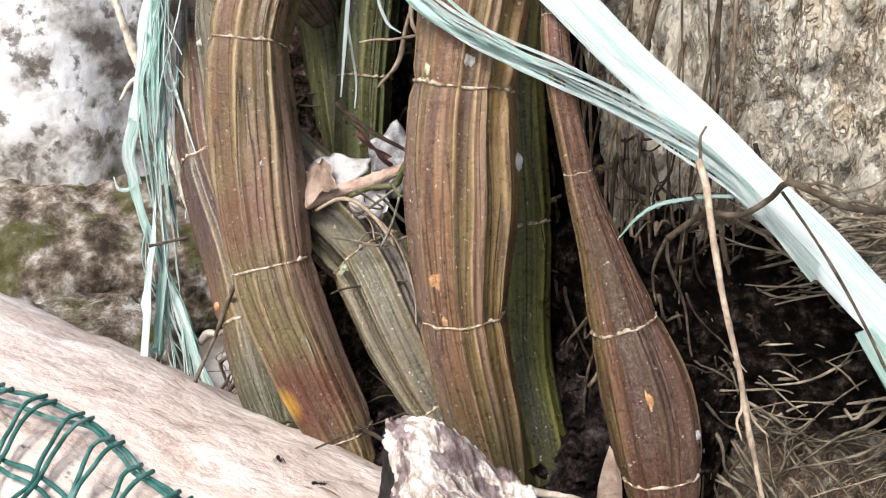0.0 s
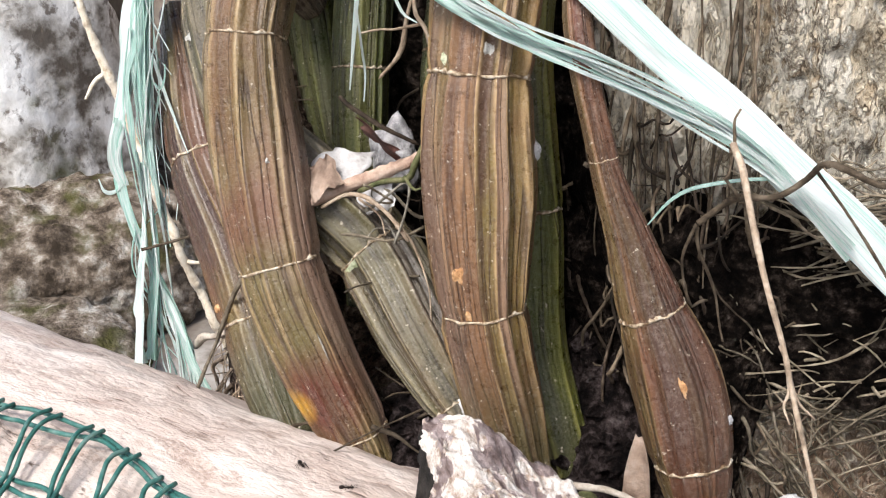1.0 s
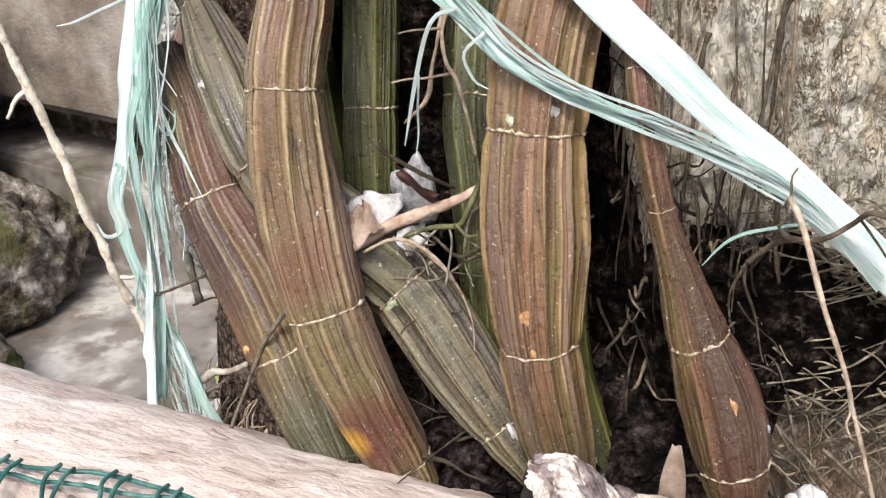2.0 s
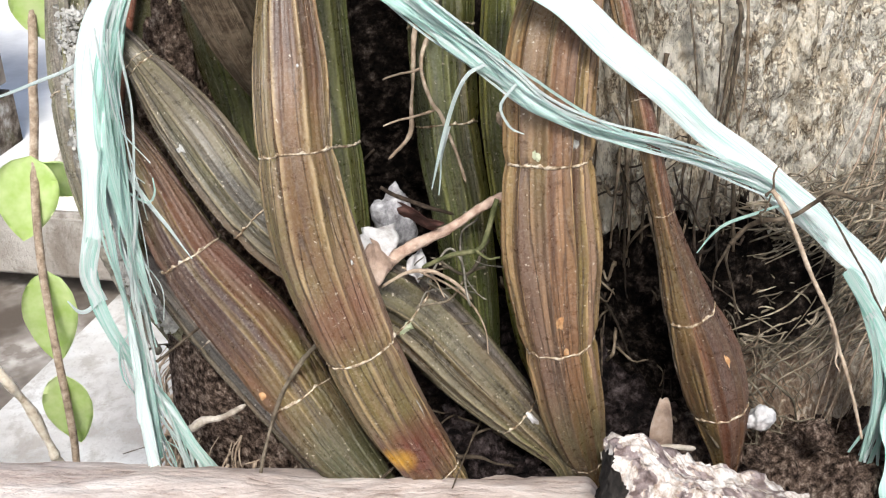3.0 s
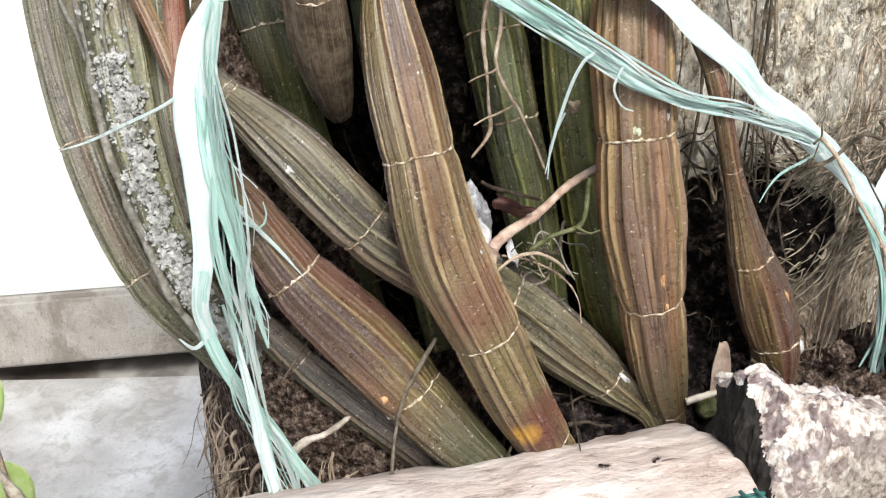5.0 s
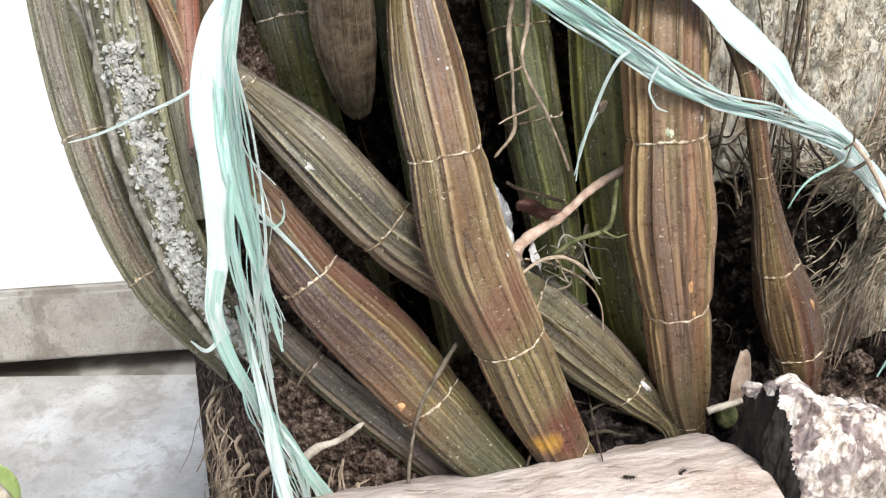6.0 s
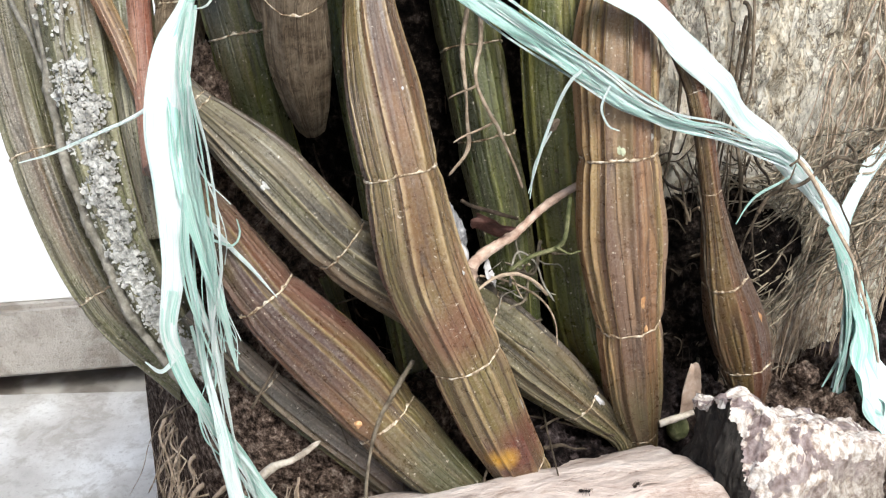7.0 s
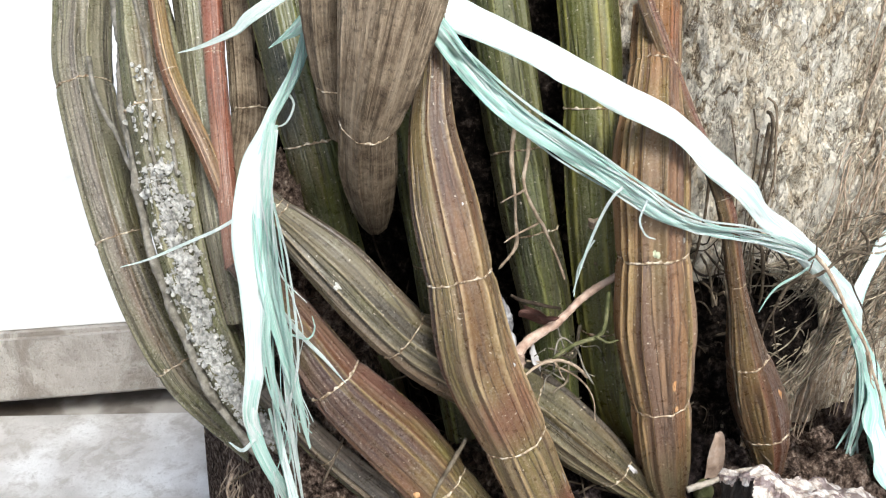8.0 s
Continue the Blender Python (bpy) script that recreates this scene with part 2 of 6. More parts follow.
    # Dry tan soil, lightened further for light bounced onto the mound's left side.
    dry = m.ramp(m.noise(v, 330, 7, 0.78), [(0.38, (0.010, 0.0065, 0.005)), (0.46, (0.070, 0.046, 0.034)), (0.55, (0.21, 0.148, 0.113)), (0.66, (0.52, 0.42, 0.34))])
    col = m.mix(m.math("MAXIMUM", m.near((-0.075, 0.420, 0.012), 0.115, 0.150, m.coords("Object", (1, 1, 0.1))), m.near((0.090, 0.205, 0.13), 0.034, 0.060)), col, dry)
    M["soil"] = m.finish(col, m.math("ADD", m.noise(v, 420, 6, 0.78), m.math("MULTIPLY", m.voronoi(v, 480), 0.8)), 0.0045, 1.0)

    # Humus and roots, sunk to near black so the colour holds the hollow's shade.
    m = Nodes("humus with shade in its black", 0.95, 0.05)
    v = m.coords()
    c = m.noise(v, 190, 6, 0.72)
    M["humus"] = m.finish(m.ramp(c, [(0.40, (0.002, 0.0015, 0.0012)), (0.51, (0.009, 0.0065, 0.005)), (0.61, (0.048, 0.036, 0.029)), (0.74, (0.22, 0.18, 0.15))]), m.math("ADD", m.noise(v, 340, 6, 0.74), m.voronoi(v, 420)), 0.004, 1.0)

    m = Nodes("weathered debarked wood", 0.75, 0.25)
    grain = m.noise(m.coords("Object", (0.7, 1, 1)), 190, 6, 0.66, 0.3)
    broad = m.noise(m.coords("Object", (0.40, 1, 1)), 60, 7, 0.70, 0.5)
    pits = m.noise(m.coords("Object", (0.6, 1, 1)), 210, 3, 0.6)
    fine = m.noise(m.coords(), 900, 4, 0.7)
    check = m.noise(m.coords("Object", (0.10, 1, 1)), 85, 5, 0.62, 0.6)
    scab = m.noise(m.coords("Object", (0.35, 1, 1), (3, 1, 2)), 60, 5, 0.7, 0.5)
    col = m.ramp(broad, [(0.32, (0.34, 0.25, 0.21)), (0.43, (0.50, 0.405, 0.35)), (0.55, (0.62, 0.525, 0.465)), (0.68, (0.72, 0.645, 0.585))])
    col = m.mix(m.ramp(grain, [(0.36, 0.3), (0.42, 0.0)]), col, (0.42, 0.31, 0.25))
    col = m.mix(m.ramp(grain, [(0.58, 0.0), (0.68, 0.4)]), col, (0.82, 0.74, 0.66))
    col = m.mix(m.ramp(scab, [(0.55, 0.0), (0.61, 0.65)]), col, m.ramp(fine, [(0.4, (0.25, 0.165, 0.125)), (0.6, (0.46, 0.36, 0.30))]))
    crack = m.math("MULTIPLY", m.ramp(check, [(0.485, 0.0), (0.497, 1.0), (0.503, 1.0), (0.515, 0.0)]), m.ramp(broad, [(0.36, 0.8), (0.46, 0.0)]))
    col = m.mix(crack, col, (0.15, 0.10, 0.075))
    col = m.mix(m.ramp(pits, [(0.26, 0.9), (0.33, 0.0)]), col, (0.10, 0.06, 0.04))
    col = m.mix(m.ramp(fine, [(0.34, 0.25), (0.42, 0.0)]), col, (0.36, 0.26, 0.20))
    h = m.math("ADD", m.math("MULTIPLY", grain, 0.25), m.math("ADD", m.math("MULTIPLY", pits, 0.9), m.math("MULTIPLY", broad, 0.9)))
    h = m.math("SUBTRACT", h, m.math("ADD", m.math("MULTIPLY", crack, 0.6), m.ramp(scab, [(0.58, 0.0), (0.63, -0.35)])))
    M["log"] = m.finish(col, h, 0.0020, 0.75)

    m = Nodes("broken pale wood with bark scabs", 0.85, 0.15)
    v = m.coords()
    patch = m.noise(v, 120, 4, 0.58, 0.5)
    tone = m.noise(v, 260, 5, 0.65)
    splint = m.noise(m.coords("Object", (1, 0.6, 0.5)), 520, 5, 0.74)
    col = m.ramp(splint, [(0.32, (0.24, 0.175, 0.13)), (0.43, (0.44, 0.37, 0.315)), (0.54, (0.66, 0.60, 0.545)), (0.64, (0.82, 0.79, 0.75))])
    scabs = m.ramp(tone, [(0.36, (0.10, 0.066, 0.060)), (0.48, (0.20, 0.148, 0.140)), (0.60, (0.32, 0.26, 0.25))])
    col = m.mix(m.ramp(patch, [(0.510, 0.0), (0.525, 0.95)]), col, scabs)
    col = m.mix(m.ramp(patch, [(0.488, 0.0), (0.505, 0.5), (0.520, 0.0)]), col, (0.28, 0.16, 0.10))
    weather = m.math("MULTIPLY", m.near((0.012, 0.172, 0.128), 0.022, 0.046), m.ramp(m.noise(v, 60, 4, 0.6), [(0.36, 0.4), (0.52, 1.0)]))
    grey = m.ramp(m.noise(v, 420, 6, 0.74), [(0.34, (0.08, 0.06, 0.046)), (0.47, (0.22, 0.18, 0.145)), (0.58, (0.36, 0.315, 0.265)), (0.70, (0.54, 0.50, 0.45))])
    col = m.mix(weather, col, grey)
    M["broken"] = m.finish(col, m.math("ADD", splint, m.math("MULTIPLY", tone, 0.6)), 0.0014, 0.8)
    m = Nodes("charred wood", 0.9, 0.25)
    v = m.coords("Object", (1, 1, 0.4))
    M["char"] = m.finish(m.ramp(m.noise(v, 300, 6, 0.7), [(0.35, (0.008, 0.007, 0.006)), (0.6, (0.035, 0.03, 0.026)), (0.75, (0.12, 0.105, 0.09))]), m.noise(v, 420, 5, 0.7), 0.002, 1.0)

    # The second raffia is the same mint plastic with sun glare painted in.
    for key, name, a, b, rough, glow in (("raffia", "mint plastic raffia", (0.50, 0.80, 0.70), (0.84, 0.95, 0.91), 0.32, 0.25), ("raffia_glare", "mint plastic raffia whitened for sun glare", (0.78, 0.92, 0.87), (0.95, 0.97, 0.96), 0.30, 0.15)):
        m = Nodes(name, rough, 0.5)
        line = m.noise(m.coords("UV", (22, 1.6, 1)), 1.0, 4, 0.65, 0.3)
        hair = m.noise(m.coords("UV", (70, 2.4, 1)), 1.0, 2, 0.6)
        wide = m.noise(m.coords("UV", (3.2, 0.8, 1)), 1.0, 2.0, 0.5)
        col = m.ramp(line, [(0.34, tuple(x * f for x, f in zip(a, (0.66, 0.84, 0.80)))), (0.46, a), (0.62, b)])
        # Broad whitish lengths paint the overexposed sunlight on the plastic.
        col = m.mix(m.ramp(wide, [(0.46, 0.0), (0.60, 0.7)]), col, tuple(0.35 * x + 0.65 * y for x, y in zip(a, (0.95, 0.97, 0.96))))
        col = m.mix(m.ramp(hair, [(0.32, 0.4), (0.42, 0.0)]), col, tuple(x * f for x, f in zip(a, (0.72, 0.86, 0.82))))
        mat = m.finish(col, m.math("ADD", line, m.math("MULTIPLY", hair, 0.7)), 0.0009, 0.8)
        tr = m.node("ShaderNodeBsdfTranslucent")
        m.link(col, tr.inputs["Color"])
        mx = m.node("ShaderNodeMixShader", Fac=glow)
        out = m.tree.nodes["Material Output"]
        m.link(m.bsdf.outputs["BSDF"], mx.inputs[1])
        m.link(tr.outputs["BSDF"], mx.inputs[2])
        m.link(mx.outputs["Shader"], out.inputs["Surface"])
        M[key] = mat

    for key, name, stops in (("root", "tan aerial root", [(0.32, (0.06, 0.043, 0.028)), (0.5, (0.16, 0.120, 0.08)), (0.7, (0.33, 0.265, 0.195))]),
                             ("root_tan", "tan root of the mat", [(0.32, (0.085, 0.066, 0.044)), (0.5, (0.235, 0.192, 0.135)), (0.7, (0.48, 0.41, 0.31))]),
                             ("root_grey", "dusty grey root", [(0.32, (0.09, 0.080, 0.062)), (0.5, (0.20, 0.182, 0.148)), (0.7, (0.36, 0.335, 0.285))]),
                             ("root_dry", "dry tan fringe root", [(0.32, (0.19, 0.14, 0.095)), (0.5, (0.38, 0.29, 0.21)), (0.7, (0.58, 0.48, 0.37))]),
                             ("root_dark", "dark brown root", [(0.32, (0.014, 0.010, 0.007)), (0.5, (0.055, 0.038, 0.026)), (0.7, (0.15, 0.115, 0.085))]),
                             ("root_pale", "pale grey root", [(0.32, (0.26, 0.215, 0.17)), (0.5, (0.45, 0.39, 0.32)), (0.7, (0.62, 0.57, 0.50))]),
                             ("stalk", "cream dry stalk", [(0.32, (0.46, 0.36, 0.25)), (0.45, (0.68, 0.59, 0.46)), (0.65, (0.82, 0.76, 0.65))]),
                             ("root_green", "green tipped root", [(0.32, (0.04, 0.045, 0.015)), (0.5, (0.10, 0.105, 0.045)), (0.7, (0.22, 0.20, 0.11))]),
                             ("twig", "pink brown dry twig", [(0.32, (0.32, 0.20, 0.15)), (0.5, (0.50, 0.36, 0.28)), (0.7, (0.64, 0.51, 0.42))])):
        m = Nodes(name, 0.8, 0.2)
        v = m.coords()
        pick = m.node("ShaderNodeObjectInfo").outputs["Random"]
        col = m.mix(1.0, m.ramp(m.noise(v, 230, 5, 0.65), stops), m.ramp(pick, [(0.0, 0.3), (0.6, 0.75), (1.0, 1.3)]), "MULTIPLY") if key in ("root", "root_dark", "root_tan") else m.ramp(m.noise(v, 230, 5, 0.65), stops)
        M[key] = m.finish(col, m.noise(v, 700, 4, 0.7), 0.0009, 0.9)

    m = Nodes("green plastic coated wire", 0.42, 0.5)
    v = m.coords()
    col = m.ramp(m.noise(v, 130, 5, 0.65), [(0.35, (0.014, 0.060, 0.050)), (0.52, (0.032, 0.130, 0.108)), (0.70, (0.17, 0.26, 0.23))])
    M["wire"] = m.finish(col, m.noise(v, 600, 3), 0.0004, 0.5)

    m = Nodes("stained concrete", 0.85, 0.3)
    v = m.coords()
    a = m.noise(v, 7, 4, 0.6)
    b = m.noise(v, 24, 4, 0.6)
    col = m.ramp(a, [(0.38, (0.09, 0.073, 0.058)), (0.50, (0.21, 0.185, 0.16)), (0.62, (0.44, 0.41, 0.37))], True)
    col = m.mix(m.ramp(b, [(0.38, 0.75), (0.50, 0.0)]), col, (0.13, 0.105, 0.085))
    col = m.mix(m.ramp(m.noise(v, 4.1, 3, 0.6), [(0.55, 0.0), (0.66, 0.65)]), col, (0.085, 0.085, 0.03))
    M["concrete"] = m.finish(col, b, 0.004, 0.7)
    # Near-white tone stands in for stronger sun on the paving.
    m = Nodes("concrete paving with sunlight in its tone", 0.8, 0.3)
    v = m.coords()
    M["paving"] = m.finish(m.ramp(m.noise(v, 9, 6, 0.6), [(0.3, (0.60, 0.58, 0.55)), (0.6, (0.82, 0.80, 0.77))]), m.noise(v, 60, 4), 0.002, 0.5)
    m = Nodes("lichen mottled stone", 0.9, 0.2)
    v = m.coords()
    a = m.noise(v, 17, 5, 0.6)
    col = m.ramp(a, [(0.36, (0.14, 0.12, 0.10)), (0.43, (0.40, 0.375, 0.34)), (0.51, (0.68, 0.66, 0.63)), (0.62, (0.86, 0.85, 0.83))])
    col = m.mix(m.ramp(m.noise(v, 44, 4, 0.65), [(0.36, 0.85), (0.46, 0.0)]), col, (0.11, 0.085, 0.065))
    col = m.mix(m.ramp(m.noise(v, 9, 3, 0.6), [(0.58, 0.0), (0.68, 0.7)]), col, (0.10, 0.105, 0.03))
    M["rock"] = m.finish(col, a, 0.01, 0.8)
    m = Nodes("smooth pale slab concrete", 0.6, 0.35)
    v = m.coords()
    # This broad noise darkens the slab in place of its uneven lighting.
    mottle = m.noise(v, 34, 6, 0.68, 0.4)
    grit = m.noise(v, 240, 5, 0.72)
    col = m.ramp(m.noise(v, 11, 5, 0.58), [(0.32, (0.36, 0.34, 0.315)), (0.5, (0.49, 0.47, 0.44)), (0.66, (0.64, 0.63, 0.605))])
    col = m.mix(m.ramp(mottle, [(0.40, 0.55), (0.52, 0.0)]), col, (0.30, 0.265, 0.225))
    col = m.mix(m.ramp(grit, [(0.34, 0.4), (0.44, 0.0)]), col, (0.26, 0.235, 0.205))
    M["slab"] = m.finish(col, m.math("ADD", mottle, grit), 0.0016, 0.6)
    m = Nodes("grey brown kerb concrete", 0.85, 0.25)
    v = m.coords()
    damp = m.noise(m.coords("Object", (1, 1, 0.5)), 26, 6, 0.7, 0.5)
    grit = m.noise(v, 190, 6, 0.74)
    col = m.ramp(m.noise(v, 12, 6, 0.65), [(0.32, (0.27, 0.235, 0.20)), (0.5, (0.42, 0.38, 0.335)), (0.7, (0.56, 0.53, 0.48))])
    col = m.mix(m.ramp(damp, [(0.38, 0.65), (0.50, 0.0)]), col, (0.21, 0.175, 0.14))
    col = m.mix(m.ramp(grit, [(0.35, 0.5), (0.45, 0.0)]), col, (0.18, 0.15, 0.12))
    M["kerb"] = m.finish(col, m.math("ADD", damp, grit), 0.004, 0.8)

    m = Nodes("weathered wall", 0.9, 0.2)
    v = m.coords()
    M["wall"] = m.finish(m.ramp(m.noise(v, 10, 5, 0.6), [(0.34, (0.09, 0.07, 0.055)), (0.5, (0.19, 0.155, 0.125)), (0.66, (0.33, 0.29, 0.25))]), m.noise(v, 50, 5, 0.7), 0.006, 0.8)

    m = Nodes("dark pebbly earth with moss", 0.95, 0.15)
    v = m.coords()
    a = m.noise(v, 38, 6, 0.68)
    col = m.ramp(a, [(0.36, (0.035, 0.026, 0.018)), (0.46, (0.11, 0.085, 0.063)), (0.55, (0.24, 0.20, 0.16)), (0.66, (0.50, 0.47, 0.42))])
    col = m.mix(m.ramp(m.noise(v, 15, 4, 0.6), [(0.52, 0.0), (0.62, 0.75)]), col, (0.065, 0.066, 0.016))
    M["earth"] = m.finish(col, m.noise(v, 90, 5, 0.7), 0.008, 1.0)

    m = Nodes("vine leaf", 0.45, 0.4)
    v = m.coords()
    col = m.ramp(m.noise(v, 60, 3), [(0.35, (0.55, 0.72, 0.22)), (0.65, (0.76, 0.86, 0.46))])
    mat = m.finish(col, m.noise(v, 200, 3), 0.0006, 0.4)
    tr = m.node("ShaderNodeBsdfTranslucent")
    m.link(col, tr.inputs["Color"])
    mx = m.node("ShaderNodeMixShader", Fac=0.4)
    m.link(m.bsdf.outputs["BSDF"], mx.inputs[1])
    m.link(tr.outputs["BSDF"], mx.inputs[2])
    m.link(mx.outputs["Shader"], m.tree.nodes["Material Output"].inputs["Surface"])
    M["leaf"] = mat
    for key, name, stops, scale in (("leaf_white", "bleached papery dead leaf", [(0.35, (0.27, 0.24, 0.225)), (0.5, (0.51, 0.495, 0.49)), (0.7, (0.68, 0.68, 0.68))], 90),
                                    ("leaf_red", "dark red dead leaf", [(0.35, (0.035, 0.014, 0.011)), (0.55, (0.09, 0.038, 0.030)), (0.75, (0.19, 0.11, 0.09))], 110),
                                    ("leaf_tan", "tan dry leaf", [(0.35, (0.20, 0.135, 0.10)), (0.55, (0.36, 0.265, 0.205)), (0.75, (0.52, 0.42, 0.35))], 110),
                                    ("stone", "grey speckled stone", [(0.35, (0.13, 0.12, 0.125)), (0.5, (0.33, 0.32, 0.33)), (0.68, (0.62, 0.61, 0.62))], 260),
                                    ("rubble", "pale brown pitted rubble", [(0.36, (0.12, 0.085, 0.06)), (0.47, (0.42, 0.36, 0.30)), (0.6, (0.70, 0.66, 0.60))], 55),
                                    ("lichen", "pale grey lichen crust", [(0.3, (0.20, 0.19, 0.17)), (0.5, (0.42, 0.41, 0.38)), (0.7, (0.68, 0.67, 0.63))], 330),
                                    ("lichen_green", "pale green lichen", [(0.3, (0.24, 0.27, 0.14)), (0.5, (0.46, 0.50, 0.32)), (0.7, (0.62, 0.64, 0.48))], 400),
                                    ("scar", "orange tan bark scar", [(0.3, (0.34, 0.15, 0.06)), (0.5, (0.56, 0.31, 0.14)), (0.7, (0.70, 0.47, 0.27))], 500),
                                    ("ant", "black ant shell", [(0.3, (0.008, 0.005, 0.004)), (0.7, (0.03, 0.018, 0.012))], 900)):
        m = Nodes(name, 0.75 if key != "ant" else 0.3, 0.3)
        v = m.coords()
        M[key] = m.finish(m.ramp(m.noise(v, scale, 5, 0.65), stops), m.noise(v, scale * 3, 4, 0.7), 0.0012, 0.8)


build_materials()


# ---- shape tools ----
def link_mesh(name, verts, faces, material, parent=None, label="", uvs=None, smooth=True):
    me = bpy.data.meshes.new(name)
    me.from_pydata([tuple(map(float, v)) for v in verts], [], faces)
    if uvs is not None:
        layer = me.uv_layers.new(name="UVMap")
        loops = np.zeros(len(me.loops), dtype=np.int32)
        me.loops.foreach_get("vertex_index", loops)
        layer.data.foreach_set("uv", np.asarray(uvs, dtype=np.float32)[loops].ravel())
    me.materials.append(material)
    if smooth:
        me.polygons.foreach_set("use_smooth", [True] * len(me.polygons))
    me.update()
    ob = new(name, me)
    if parent:
        ob.parent = parent
        ob.matrix_parent_inverse = parent.matrix_basis.inverted()
    if label:
        tagged(ob, label)
    return ob


def part(name, bm, material, parent=None, label="", smooth=False):
    """Links a bmesh as one mesh object under a thing or part."""
    me = bpy.data.meshes.new(name)
    bm.to_mesh(me)
    bm.free()
    me.materials.append(material)
    if smooth:
        me.polygons.foreach_set("use_smooth", [True] * len(me.polygons))
    ob = new(name, me)
    if parent:
        ob.parent = parent
        ob.matrix_parent_inverse = parent.matrix_basis.inverted()
    if label:
        tagged(ob, label)
    return ob


def thing(name, label, category, group="", kind="", at=(0, 0, 0)):
    """An Empty at the base of a thing, under which its parts go."""
    ob = new(name)
    ob.matrix_basis = Matrix.Translation(at)
    return tagged(ob, label, category, group, kind)


def glide(stations, count):
    """Catmull-Rom through rows of any width."""
    s = np.asarray(stations, float)
    s = np.vstack([2 * s[0] - s[1], s, 2 * s[-1] - s[-2]])
    step = np.linalg.norm(np.diff(s[1:-1, :3], axis=0), axis=1)
    at = np.r_[0, np.cumsum(step)]
    out = []
    for d in np.linspace(0, at[-1], count):
        k = min(max(int(np.searchsorted(at, d, side="right")) - 1, 0), len(step) - 1)
        u = (d - at[k]) / max(step[k], 1e-9)
        a, b, c, e = s[k], s[k + 1], s[k + 2], s[k + 3]
        out.append(0.5 * (2 * b + (c - a) * u + (2 * a - 5 * b + 4 * c - e) * u * u + (3 * b - a - 3 * c + e) * u ** 3))
    return np.array(out)


def frames(path, first=(0.6, 0.75, 0.1)):
    """Tangents and two sideways axes along a path, with no twist."""
    tan = np.gradient(path, axis=0)
    tan /= np.linalg.norm(tan, axis=1)[:, None] + 1e-12
    side = np.array(first, float)
    sides = []
    for t in tan:
        side = side - t * (side @ t)
        n = np.linalg.norm(side)
        if n < 1e-6:
            side = np.cross(t, (0.3, 0.2, 0.9))
            n = np.linalg.norm(side)
        side = side / n
        sides.append(side.copy())
    sides = np.array(sides)
    return tan, sides, np.cross(tan, sides)


def tube(path, radii, sides=8, lumps=0.0, rng=None, shape=None):
    """Vertices, faces and uv of a closed tube; shape(k, angles) gives a factor on the radius."""
    path = np.asarray(path, float)
    n = len(path)
    _, a, b = frames(path)
    ang = np.linspace(0, 2 * math.pi, sides, endpoint=False)
    run = np.r_[0, np.cumsum(np.linalg.norm(np.diff(path, axis=0), axis=1))]
    verts, uvs = [], []
    for k in range(n):
        f = np.ones(sides) if shape is None else shape(k, ang)
        if lumps and rng is not None:
            f = f * (1 + lumps * rng.standard_normal(sides))
        r = radii[k] * f
        ring = path[k] + np.cos(ang)[:, None] * a[k] * r[:, None] + np.sin(ang)[:, None] * b[k] * r[:, None]
        verts.append(ring)
        uvs += [(i / sides, run[k] * 10) for i in range(sides)]
    verts = np.vstack([*verts, path[:1], path[-1:]])
    uvs += [(0.5, 0), (0.5, run[-1] * 10)]
    faces = []
    for k in range(n - 1):
        for i in range(sides):
            j = (i + 1) % sides
            faces.append((k * sides + i, k * sides + j, (k + 1) * sides + j, (k + 1) * sides + i))
    for i in range(sides):
        j = (i + 1) % sides
        faces.append((n * sides, j, i))
        faces.append((n * sides + 1, (n - 1) * sides + i, (n - 1) * sides + j))
    return verts, faces, np.array(uvs)


def wander(points, count, amount, rng, knots=None):
    """A smooth path through points with a natural wobble."""
    p = glide(points, count)
    knots = knots or max(4, count // 4)
    w = glide(rng.standard_normal((knots, 3)) * amount, count)
    ends = np.sin(np.linspace(0.15, math.pi - 0.15, count))[:, None]
    return p + w * ends


def root(name, label, points, radius, material, rng, taper=0.5, wobble=0.0008, sides=7, category="root", group="", branches=()):
    """One root or twig as a thing: a lumpy tapering tube, with side branches joined on as parts."""
    length = sum(np.linalg.norm(np.diff(np.asarray(points, float), axis=0), axis=1))
    n = max(14, int(length / 0.0012))
    path = wander(points, n, wobble, rng, max(4, n // 9))
    rad = radius * np.linspace(1, taper, n) * (1 + 0.14 * glide(rng.standard_normal((max(5, n // 5), 3)), n)[:, 0])
    rad[-1] *= 0.4
    v, f, uv = tube(path, np.maximum(rad, radius * 0.2), sides, 0.07, rng)
    ob = link_mesh(name, v, f, material, None, "", uv)
    tagged(ob, label, category, group)
    for extra in branches:
        m = max(10, int(sum(np.linalg.norm(np.diff(np.asarray(extra, float), axis=0), axis=1)) / 0.0012))
        bp = wander(extra, m, wobble, rng, max(4, m // 9))
        v, f, uv = tube(bp, radius * 0.62 * np.linspace(1, 0.5, m), 6, 0.07, rng)
        link_mesh("side_root", v, f, material, ob, "", uv)
    return ob


CANES = {}
SIDES = 136


